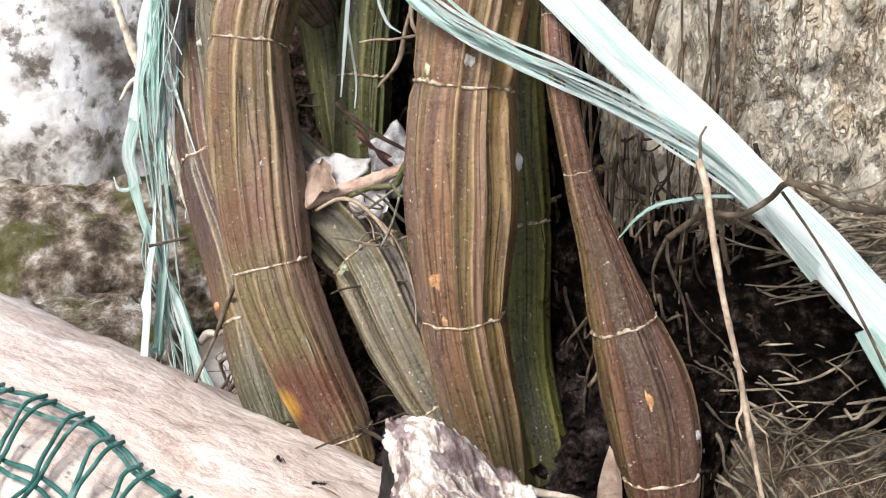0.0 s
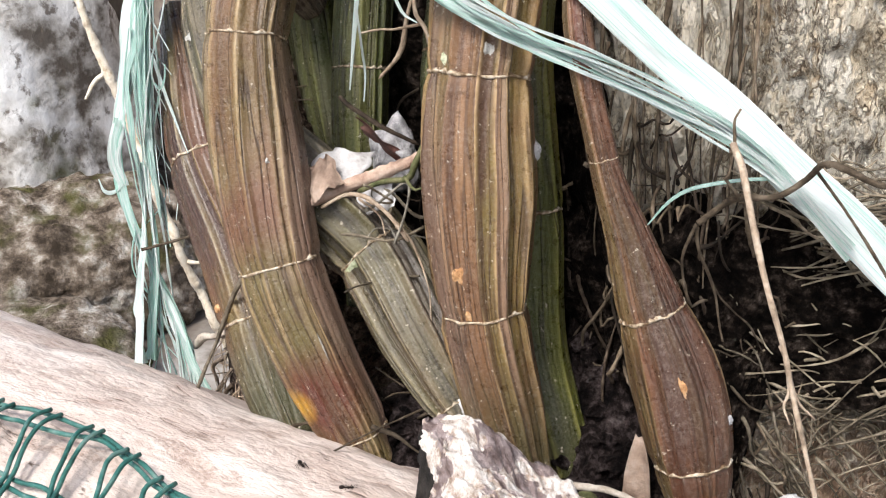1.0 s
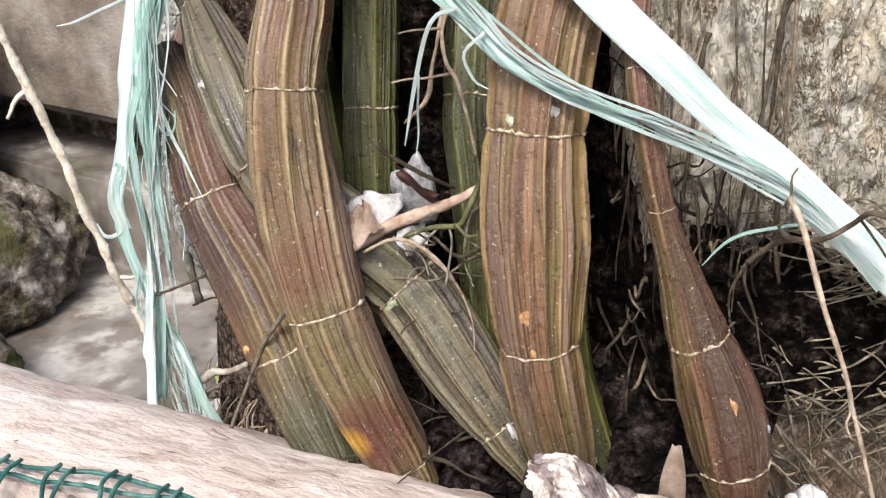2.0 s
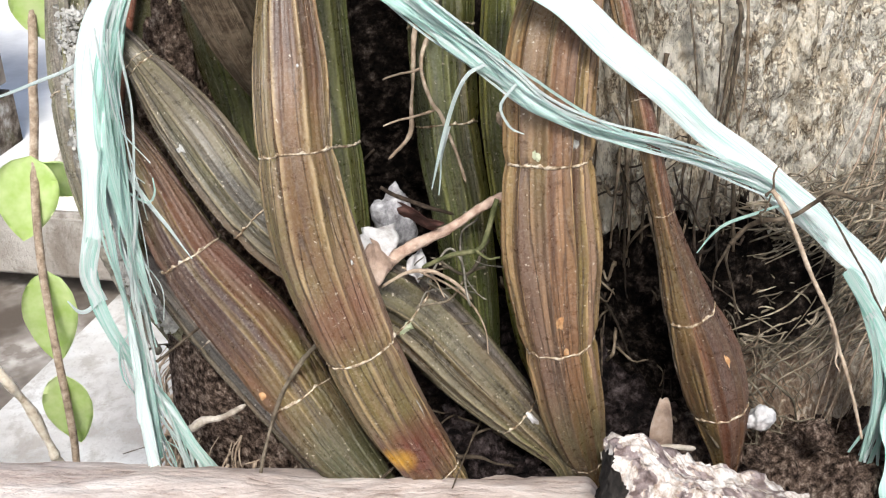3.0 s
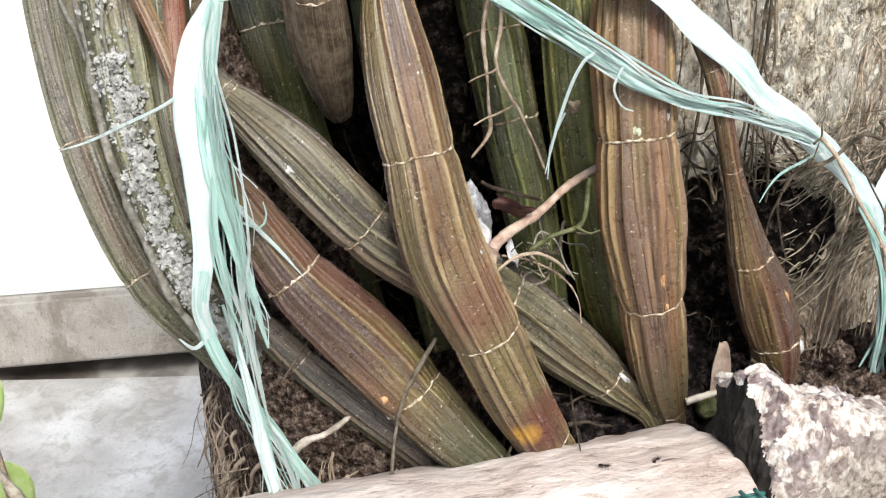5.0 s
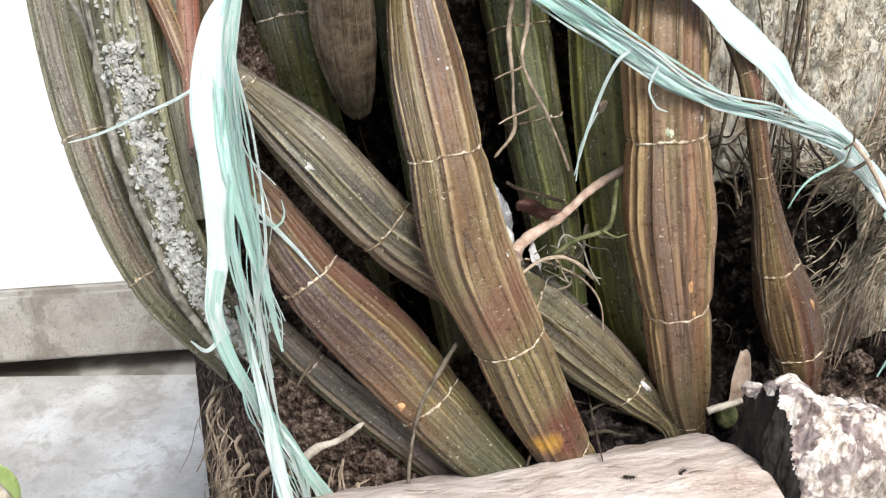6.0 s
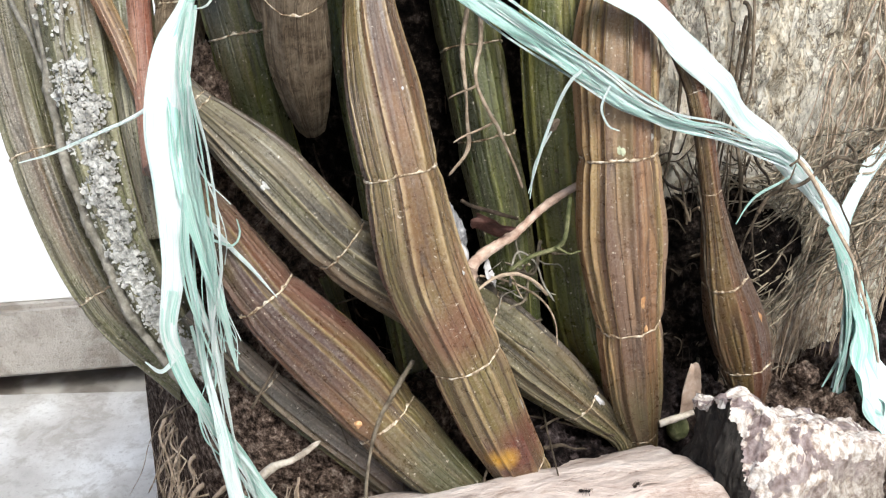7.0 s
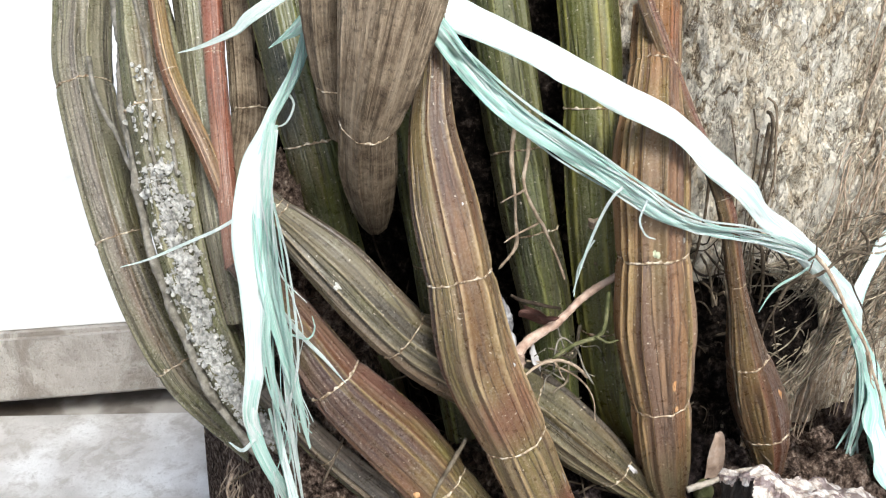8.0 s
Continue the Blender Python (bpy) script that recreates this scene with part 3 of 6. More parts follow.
def cane(label, stations, nodes, material, seed, flutes=12, depth=0.05, ring=1.0, group="canes of the orchid"):
    """A jointed orchid cane: a fluted swollen stem with a pale ragged ring at each node. stations: x, y, z, radius."""
    rng = np.random.default_rng(seed)
    flutes = max(8, flutes)
    s = np.asarray(stations, float)
    length = sum(np.linalg.norm(np.diff(s[:, :3], axis=0), axis=1))
    n = max(40, int(length / 0.0011))
    p = glide(s, n)
    path, rad = p[:, :3], np.maximum(p[:, 3], 0.0012)
    at = [int(np.argmin(np.linalg.norm(path - np.array(q), axis=1))) for q in nodes]
    cuts = np.sort((np.arange(flutes) + rng.uniform(-0.58, 0.58, flutes)) / flutes) * 2 * math.pi
    gaps = np.diff(np.r_[cuts, cuts[0] + 2 * math.pi])
    height = glide(0.80 + 0.30 * rng.standard_normal(flutes) + 0.28 * rng.standard_normal((max(4, n // 22), flutes)), n)
    lean = glide(rng.standard_normal((max(4, n // 30), 3)), n)[:, 0]
    wrinkle = rng.uniform(0, 6.28, 3)

    crest = np.clip(1.0 + 0.35 * rng.standard_normal(flutes), 0.35, 1.8)
    middle = rng.uniform(-0.5, 0.5, flutes)

    def shape(k, ang):
        w = (ang + 0.06 * lean[k] - cuts[0]) % (2 * math.pi) + cuts[0]
        i = np.searchsorted(cuts, w, side="right") - 1
        x = np.clip((w - cuts[i]) / gaps[i], 0, 1)
        after = (i + 1) % flutes
        ridge = crest[i] * np.exp(-(x / 0.13) ** 2) + crest[after] * np.exp(-((1 - x) / 0.13) ** 2)
        f = 1.25 * ridge - np.clip(height[k][i], 0.1, 1.6) * 4 * x * (1 - x) + middle[i] * np.exp(-((x - 0.5) / 0.14) ** 2)
        f = f + 0.16 * np.sin(41 * ang + wrinkle[0] + 0.6 * lean[k]) + 0.13 * np.sin(29 * ang + wrinkle[1] + 0.4 * lean[k])
        fade = 1.0
        for j in at:
            fade = min(fade, 0.55 + abs(k - j) * 0.0011 / 0.010)
        pinch = sum(-0.04 * math.exp(-(((k - j) * 0.0011) / 0.0020) ** 2) for j in at)
        return 1 + depth * 1.25 * f * min(fade, 1.0) + pinch

    base = thing("orchid_cane", label, "orchid cane", group, at=tuple(path[-1]))
    v, f, uv = tube(path, rad, SIDES, 0.0022, rng, shape)
    ang = np.linspace(0, 2 * math.pi, SIDES, endpoint=False)
    for k in range(n):
        w = (ang + 0.06 * lean[k] - cuts[0]) % (2 * math.pi) + cuts[0]
        i = np.searchsorted(cuts, w, side="right") - 1
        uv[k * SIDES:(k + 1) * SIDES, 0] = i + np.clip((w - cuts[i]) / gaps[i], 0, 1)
    link_mesh("stem", v, f, material, base, "", uv)
    CANES[base.name] = (path, rad, shape)
    tan, a, b = frames(path)
    for j in at:
        sides, minor = 64, 6
        ang = np.linspace(0, 2 * math.pi, sides, endpoint=False)
        prof = rad[j] * (shape(j, ang) + 0.012)
        size = min(1.0, rad[j] / 0.010) * ring
        jag = glide(rng.standard_normal((18, 3)) * 0.00020 * size, sides)
        fat = size * 0.00019 * (1 + 0.7 * np.abs(glide(rng.standard_normal((26, 3)), sides)[:, 0]))
        tips = rng.choice(sides, 7, replace=False)
        verts = []
        for i in range(sides):
            out = math.cos(ang[i]) * a[j] + math.sin(ang[i]) * b[j]
            spike = 0.0008 * size if i in tips else 0.0
            for q in range(minor):
                w = 2 * math.pi * q / minor
                verts.append(path[j] + out * (prof[i] + (fat[i] + 0.5 * spike) * math.cos(w)) + tan[j] * (jag[i, 1] - spike * 0.6 + (fat[i] * 1.25 + 0.4 * spike) * math.sin(w)))
        faces = [(i * minor + q, ((i + 1) % sides) * minor + q, ((i + 1) % sides) * minor + (q + 1) % minor, i * minor + (q + 1) % minor) for i in range(sides) for q in range(minor)]
        link_mesh("node_ring", verts, faces, M["ring"], base, "ragged pale ring at the node")
    return base


def strip(path, width, facing, rng, across=7, thick=0.00025, crumple=0.12, twist=0.0):
    """A flat plastic strip with folds: vertices, faces, uv. width: one number or one per point; facing: a rough normal."""
    path = np.asarray(path, float)
    n = len(path)
    width = np.broadcast_to(np.asarray(width, float), (n,))
    tan = np.gradient(path, axis=0)
    tan /= np.linalg.norm(tan, axis=1)[:, None] + 1e-12
    fold = glide(rng.standard_normal((max(5, n // 5), across)), n)
    run = np.r_[0, np.cumsum(np.linalg.norm(np.diff(path, axis=0), axis=1))]
    verts, uvs = [], []
    for side in (1, -1):
        for k in range(n):
            face = np.asarray(facing[k] if np.ndim(facing) == 2 else facing, float)
            s = np.cross(tan[k], face)
            s /= np.linalg.norm(s) + 1e-12
            nrm = np.cross(s, tan[k])
            w = twist * run[k]
            s, nrm = s * math.cos(w) + nrm * math.sin(w), nrm * math.cos(w) - s * math.sin(w)
            for q in range(across):
                u = q / (across - 1) - 0.5
                h = width[k] * crumple * fold[k, q] + side * thick / 2
                verts.append(path[k] + s * u * width[k] + nrm * h)
                uvs.append((u + 0.5, run[k] * 10))
    faces = []
    for k in range(n - 1):
        for q in range(across - 1):
            i = k * across + q
            faces.append((i, i + 1, i + across + 1, i + across))
            j = i + n * across
            faces.append((j, j + across, j + across + 1, j + 1))
        for q, turn in ((0, 1), (across - 1, -1)):
            i, j = k * across + q, k * across + q + n * across
            quad = (i, i + across, j + across, j)
            faces.append(quad if turn > 0 else quad[::-1])
    return np.array(verts), faces, np.array(uvs)


# ---- setting: paving, kerb, slab, soil mound ----
def block(way, c0, c1, s0, s1, z0, z1, soft):
    """A block with its faces across `way`, between offsets c0 and c1, from s0 to s1 sideways."""
    n, bm = Vector((*way, 0)), bmesh.new()
    side = Vector((-n.y, n.x, 0))
    low = [bm.verts.new(n * c + side * k + Vector((0, 0, z))) for z in (z0, z1) for c, k in ((c0, s0), (c1, s0), (c1, s1), (c0, s1))]
    for f in ((3, 2, 1, 0), (4, 5, 6, 7), (0, 1, 5, 4), (1, 2, 6, 5), (2, 3, 7, 6), (3, 0, 4, 7)):
        bm.faces.new([low[i] for i in f])
    bmesh.ops.bevel(bm, geom=bm.edges[:], offset=soft, segments=2, affect="EDGES")
    return bm


KERB_WAY = (math.cos(radians(38)), math.sin(radians(38)))
bm = bmesh.new()
for x, y in ((-150, -150), (150, -150), (150, 150), (-150, 150)):
    bm.verts.new((x, y, -0.225))
bm.faces.new(bm.verts)
tagged(part("ground", bm, M["concrete"]), "stained grey concrete slab with moss", "ground", kind="structure")

KERB_TURN = (math.cos(radians(44.5)), math.sin(radians(44.5)))
tagged(part("kerb", block(KERB_TURN, 0.812, 0.95, -3.0, 0.885, -0.197, -0.118, 0.005), M["kerb"]), "grey brown concrete kerb block along the paving", "kerb", kind="structure")
bm = bmesh.new()
n2, s2 = Vector((*KERB_WAY, 0)), Vector((-KERB_WAY[1], KERB_WAY[0], 0))
low = [bm.verts.new(n2 * q + s2 * k + Vector((0, 0, z))) for z in (-0.235, -0.2175) for q, k in ((-0.9, -3.0), (0.749, -3.0), (0.749, 0.79), (-0.9, 0.72))]
for f in ((3, 2, 1, 0), (4, 5, 6, 7), (0, 1, 5, 4), (1, 2, 6, 5), (2, 3, 7, 6), (3, 0, 4, 7)):
    bm.faces.new([low[i] for i in f])
bmesh.ops.bevel(bm, geom=bm.edges[:], offset=0.003, segments=2, affect="EDGES")
tagged(part("paving_slab", bm, M["slab"]), "pale smooth concrete slab below the kerb", "paving slab", kind="structure")
tagged(part("kerb_bed", block(KERB_TURN, 0.865, 1.2, -3.0, 0.885, -0.235, -0.1975, 0.002), M["kerb"]), "dark concrete bed under the kerb", "kerb bed", kind="structure")
tagged(part("pavement", block(KERB_TURN, 0.822, 60.0, -60.0, 60.0, -0.1175, -0.1135, 0.001), M["paving"]), "concrete paving behind the kerb, sunlight put into its pale colour", "paving", kind="structure")



tagged(part("low_wall", block(KERB_TURN, 0.80, 1.00, 0.89, 4.0, -0.048, 0.42, 0.012), M["wall"]), "grey brown weathered low wall over a dark gap", "low wall", kind="structure")
tagged(part("wall_base", block(KERB_TURN, 0.90, 1.00, 0.89, 4.0, -0.23, -0.0485, 0.004), M["earth"]), "dark recessed base under the low wall", "wall base", kind="structure")
tagged(part("ledge", block(KERB_TURN, 0.78, 0.905, 0.888, 4.0, -0.232, -0.1115, 0.006), M["concrete"]), "stained concrete ledge below the low wall", "ledge", kind="structure")
TRUNK = (0.135, 0.374)
LOG_END, LOG_WAY, LOG_SIDE = Vector((0.003, 0.222, 0)), Vector((0.78, -0.625, 0)), Vector((-0.625, -0.78, 0))


def soil_height(x, y):
    d = math.hypot(x - 0.14, y - 0.36)
    wob = noise.noise((x * 22, y * 22, 0.3)) * 0.012 + noise.noise((x * 60, y * 60, 4.0)) * 0.006
    a = math.degrees(math.atan2(y - 0.36, x - 0.14)) % 360
    reach = 0.211 + 0.019 * math.exp(-((a - 178) / 12) ** 2)
    t = min(max((reach + 0.6 * wob - d) / 0.013, 0.0), 1.0)
    bare = min(max((a - 236) / 10, 0.0), 1.0)
    rise = 0.055 * (1 - bare) * math.exp(-max(math.hypot(x - TRUNK[0], y - TRUNK[1]) - 0.135, 0.0) / 0.022)
    rise += 0.085 * math.exp(-((x + 0.040) / 0.030) ** 2 - ((y - 0.392) / 0.030) ** 2)
    rise += 0.062 * math.exp(-((x + 0.046) / 0.021) ** 2 - ((y - 0.360) / 0.030) ** 2)
    rise += 0.036 * math.exp(-((x + 0.066) / 0.024) ** 2 - ((y - 0.350) / 0.022) ** 2)
    rise += 0.018 * math.exp(-((x + 0.006) / 0.024) ** 2 - ((y - 0.272) / 0.018) ** 2)
    top = 0.122 + rise + 0.008 * noise.noise((x * 35, y * 35, 1.0))
    h = -0.228 + (top + 0.228) * t * t * (3 - 2 * t)
    p = Vector((x, y, 0)) - LOG_END
    u, v = p.dot(LOG_WAY), p.dot(LOG_SIDE)
    if u < 0.05:
        k = min(max((0.055 - abs(v - 0.035)) / 0.03, 0.0), 1.0) * min(max((u + 0.50) / 0.05, 0.0), 1.0) * min(max((0.05 - u) / 0.03, 0.0), 1.0)
        h = max(h, -0.228 + 0.258 * k)
    lumps = abs(noise.noise((x * 75, y * 75, 2.0)))
    rough = noise.noise((x * 130, y * 130, 2.0)) * 0.0046 + noise.noise((x * 300, y * 300, 5.0)) * 0.0034 + 0.009 * (0.35 - lumps)
    return h + (rough if h > -0.222 else 0)


xs = np.concatenate([np.linspace(-0.50, -0.12, 55, endpoint=False), np.linspace(-0.12, 0.14, 230, endpoint=False), np.linspace(0.14, 0.42, 50)])
ys = np.concatenate([np.linspace(0.06, 0.15, 16, endpoint=False), np.linspace(0.15, 0.44, 250, endpoint=False), np.linspace(0.44, 0.70, 40)])
verts = [(x, y, soil_height(x, y)) for y in ys for x in xs]
nx = len(xs)
faces = [(j * nx + i, j * nx + i + 1, (j + 1) * nx + i + 1, (j + 1) * nx + i) for j in range(len(ys) - 1) for i in range(nx - 1)]
tagged(link_mesh("soil_mound", verts, faces, M["soil"]), "mound of dark crumbly soil round the tree foot", "soil", kind="structure")


# ---- tree trunk ----
def trunk_radius(ang, z):
    """Radius of the trunk at an angle in degrees and a height."""
    r = 0.146
    k = min(max((242 - ang) / 18, 0.0), 1.0) * min(max((ang - 192) / 10, 0.0), 1.0)
    r -= 0.016 * k * k * (3 - 2 * k)
    g = min(max((ang - 180) / 12, 0.0), 1.0) * min(max((240 - ang) / 14, 0.0), 1.0) * min(max((z - 0.25) / 0.10, 0.0), 1.0)
    r -= 0.040 * g * g * (3 - 2 * g)
    b = min(max((ang - 262) / 26, 0.0), 1.0)
    r += 0.032 * b * b * (3 - 2 * b)
    r += 0.020 * max(0.0, (0.16 - z) / 0.36) ** 1.3 if z < 0.16 else 0.0
    return r * (1 + 0.05 * max(0.0, z - 0.35))


def trunk_point(ang, z, out=0.0):
    r = trunk_radius(ang, z) + out
    return np.array([TRUNK[0] + r * math.cos(radians(ang)), TRUNK[1] + r * math.sin(radians(ang)), z])


def bark_relief(p):
    """Flaky plates with vertical rifts: terraces cut by narrow cracks."""
    a = noise.noise((p[0] * 75, p[1] * 75, p[2] * 24)) + 0.6 * noise.noise((p[0] * 170, p[1] * 170, p[2] * 80 + 7))
    step = a * 3.0
    terrace = (step - 0.8 * math.sin(6.283 * step) / 6.283) / 3.0
    rift = 1 - abs(noise.noise((p[0] * 85, p[1] * 85, p[2] * 30 + 9)))
    split = 1 - abs(noise.noise((p[0] * 190, p[1] * 190, p[2] * 70 + 3)))
    return 0.0036 * terrace - 0.0026 * rift ** 12 - 0.0014 * split ** 10 + 0.0010 * noise.noise((p[0] * 420, p[1] * 420, p[2] * 230))


angs = np.concatenate([np.linspace(-60, 150, 70, endpoint=False), np.linspace(150, 205, 50, endpoint=False), np.linspace(205, 300, 360, endpoint=False)])
zs = np.concatenate([np.linspace(-0.2, 0.12, 20, endpoint=False), np.linspace(0.12, 0.36, 300, endpoint=False), np.linspace(0.36, 1.6, 50)])
verts = []
for z in zs:
    for a in angs:
        p = trunk_point(a, z)
        r = bark_relief(p)
        verts.append((p[0] + math.cos(radians(a)) * r, p[1] + math.sin(radians(a)) * r, z))
na = len(angs)
faces = [(j * na + i, j * na + (i + 1) % na, (j + 1) * na + (i + 1) % na, (j + 1) * na + i) for j in range(len(zs) - 1) for i in range(na)]
faces.append(tuple((len(zs) - 1) * na + i for i in range(na)))
tree = thing("tree_trunk", "rough grey brown tree trunk with fissured bark", "tree trunk")
link_mesh("bark", verts, faces, M["bark"], tree)

# ---- humus and root felt on the trunk's foot, shade put into its dark colour ----
def felt_top(ang):
    """Height to which the felt climbs at an angle."""
    k = min(max((ang - 210) / 18, 0.0), 1.0)
    return 0.38 * (1 - k) + 0.218 * k if ang < 246 else 0.218 - 0.0012 * (ang - 246)


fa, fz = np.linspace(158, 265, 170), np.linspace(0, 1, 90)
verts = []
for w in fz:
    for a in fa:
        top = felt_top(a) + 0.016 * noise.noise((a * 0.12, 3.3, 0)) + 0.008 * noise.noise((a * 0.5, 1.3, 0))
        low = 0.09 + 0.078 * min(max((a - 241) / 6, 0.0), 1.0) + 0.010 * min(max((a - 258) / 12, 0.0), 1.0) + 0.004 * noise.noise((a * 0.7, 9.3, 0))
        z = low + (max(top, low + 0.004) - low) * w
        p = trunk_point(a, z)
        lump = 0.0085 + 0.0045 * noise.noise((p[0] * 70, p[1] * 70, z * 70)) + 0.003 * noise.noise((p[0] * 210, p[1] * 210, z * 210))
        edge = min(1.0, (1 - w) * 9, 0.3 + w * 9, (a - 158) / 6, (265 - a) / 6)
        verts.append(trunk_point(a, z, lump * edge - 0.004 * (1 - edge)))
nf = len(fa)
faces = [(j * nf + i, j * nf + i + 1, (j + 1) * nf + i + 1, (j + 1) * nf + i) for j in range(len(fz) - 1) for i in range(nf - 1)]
link_mesh("root_felt", verts, faces, M["humus"], tree, "humus and root felt on the trunk foot, blackened for shade")
# Humus filling the space behind the canes; its black includes their shade.
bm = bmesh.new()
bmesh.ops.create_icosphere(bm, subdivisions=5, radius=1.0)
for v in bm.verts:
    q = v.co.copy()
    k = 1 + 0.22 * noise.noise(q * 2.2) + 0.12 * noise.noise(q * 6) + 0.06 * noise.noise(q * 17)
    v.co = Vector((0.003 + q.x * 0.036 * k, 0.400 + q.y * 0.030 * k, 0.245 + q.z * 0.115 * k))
part("root_clump", bm, M["humus"], tree, "humus clump behind the canes, blackened for their shade", True)
bm = bmesh.new()
bmesh.ops.create_icosphere(bm, subdivisions=5, radius=1.0)
for v in bm.verts:
    q = v.co.copy()
    k = 1 + 0.22 * noise.noise(q * 2.6) + 0.16 * noise.noise(q * 7) + 0.10 * noise.noise(q * 19)
    v.co = Vector((-0.057 + q.x * 0.014 * k, 0.377 + q.y * 0.014 * k, 0.234 + q.z * 0.044 * k))
part("root_clump", bm, M["soil"], tree, "dark crumbly clump of soil held by roots", True)

# ---- debarked log in front ----
def build_log():
    rng = np.random.default_rng(5)
    R, length = 0.085, 0.52
    rings, sides = 230, 120
    m = Matrix((( LOG_WAY.x, LOG_SIDE.x, 0, 0), (LOG_WAY.y, LOG_SIDE.y, 0, 0), (0, 0, -1, 0), (0, 0, 0, 1)))
    m.translation = (LOG_END.x + LOG_SIDE.x * 0.0346, LOG_END.y + LOG_SIDE.y * 0.0346, 0.0723)
    verts = []
    for k in range(rings):
        x = -length * (1 - k / (rings - 1)) ** 1.4
        edge = min(1.0, (-x) / 0.004)
        for i in range(sides):
            w = 2 * math.pi * i / sides
            r = R * (1 + 0.018 * noise.noise((x * 9, math.cos(w) * 1.4, math.sin(w) * 1.4))) + 0.0016 * noise.noise((x * 40, math.cos(w) * 9, math.sin(w) * 9))
            r += 0.0009 * noise.noise((x * 110, math.cos(w) * 34, math.sin(w) * 34))
            r -= 0.0035 * (1 - edge) ** 2
            verts.append((x + 0.0035 * noise.noise((math.cos(w) * 3, math.sin(w) * 3, 8.0)) * (k / rings), r * math.cos(w), r * math.sin(w)))
    faces = [(k * sides + i, k * sides + (i + 1) % sides, (k + 1) * sides + (i + 1) % sides, (k + 1) * sides + i) for k in range(rings - 1) for i in range(sides)]
    verts += [(-length, 0, 0), (0.001, 0, 0)]
    faces += [(rings * sides, (i + 1) % sides, i) for i in range(sides)]
    faces += [(rings * sides + 1, (rings - 1) * sides + i, (rings - 1) * sides + (i + 1) % sides) for i in range(sides)]
    ob = link_mesh("log", verts, faces, M["log"])
    ob.matrix_world = m
    return tagged(ob, "weathered debarked pinkish cream log lying before the canes", "log")


build_log()


# ---- broken wood chunk at the log's end ----
def build_chunk():
    corners = [(-0.013, 0.203, 0.187), (-0.006, 0.190, 0.181), (0.002, 0.180, 0.178), (0.022, 0.163, 0.166), (0.050, 0.168, 0.152), (0.040, 0.196, 0.157), (0.014, 0.206, 0.170), (0.0013, 0.2184, 0.1742)]
    centre = Vector((0.014, 0.190, 0.172))
    ring, cut = [], 34
    for k, c in enumerate(corners):
        d = Vector(corners[(k + 1) % len(corners)])
        ring += [Vector(c).lerp(d, s / cut) for s in range(cut)]
    levels = [0.13 * (1 - j / 14) + 0.05 for j in range(14)] + [0.05 * (1 - j / 46) for j in range(47)]
    rows, n, inner = len(levels), len(ring), 40

    def crag(q):
        """Broken surface: flat chips at several sizes, with sharp steps between them."""
        a = noise.noise(q * 75) + 0.5 * noise.noise(q * 190 + Vector((3, 1, 7)))
        step = a * 2.6
        return (step - 0.95 * math.sin(6.283 * step) / 6.283) / 2.6

    verts, black = [], []
    for j, down in enumerate(levels):
        for i, p in enumerate(ring):
            q = Vector((p.x, p.y, p.z - down))
            flare = 0.06 + 0.34 * math.exp(-((i / cut - 1.4) / 0.8) ** 2)
            out = Vector((p.x - centre.x, p.y - centre.y, 0)).normalized()
            grain = noise.noise(Vector((q.x * 330, q.y * 330, q.z * 60)))
            q += out * (flare * min(down, 0.05) + 0.0018 * crag(q) + 0.0030 * noise.noise(q * 45) + 0.0013 * grain + 0.0011 * noise.noise(Vector((q.x * 800, q.y * 800, q.z * 260))))
            if down < 0.006:
                q.z += (0.0032 * crag(p * 1.3) + 0.0014 * noise.noise(p * 600)) * (1 - down / 0.006)
            verts.append(q)
    for r in range(1, inner):
        s = 1 - r / inner
        for p in ring:
            q = centre.lerp(p, s)
            rim = s ** 5
            q.z += 0.0030 * crag(q * 1.3) * (1 - rim) + 0.0032 * crag(p * 1.3) * rim + 0.0010 * noise.noise(q * 520)
            q.z += 0.0065 * math.exp(-((q.x - 0.0006) / 0.007) ** 2 - ((q.y - 0.2045) / 0.006) ** 2) + 0.0030 * math.exp(-((q.x - 0.007) / 0.007) ** 2 - ((q.y - 0.183) / 0.006) ** 2)
            q.z -= 0.0055 * math.exp(-((q.x - 0.016) / 0.010) ** 2 - ((q.y - 0.194) / 0.008) ** 2)
            verts.append(q)
    faces = []
    for j in range(rows + inner - 2):
        for i in range(n):
            faces.append((j * n + i, j * n + (i + 1) % n, (j + 1) * n + (i + 1) % n, (j + 1) * n + i))
            ragged = 0.0026 * noise.noise(Vector((i * 0.20, j * 0.25, 2.0))) + 0.0022 * noise.noise(Vector((i * 0.7, j * 0.7, 5.0)))
            down = (levels[j] if j < rows else 0.0) + ragged
            if i >= n - cut:
                dark = down > 0.0035
            elif i < 2 * cut:
                dark = down > 0.0025 + 0.028 * i / cut
            else:
                dark = False
            black.append(dark)
    faces.append(tuple((rows + inner - 2) * n + i for i in range(n)))
    black.append(False)
    base = thing("wood_chunk", "splintered pale wood chunk with a charred black side", "wood chunk", at=(0.014, 0.192, 0.05))
    for name, mat, want, label in (("broken_wood", "broken", False, "splintered cream wood with purple brown bark scabs"), ("charred_side", "char", True, "charred black side")):
        chosen = [f for f, k in zip(faces, black) if k == want]
        used = sorted({i for f in chosen for i in f})
        at = {i: k for k, i in enumerate(used)}
        link_mesh(name, [verts[i] for i in used], [tuple(at[i] for i in f) for f in chosen], M[mat], base, label)
    return base


build_chunk()

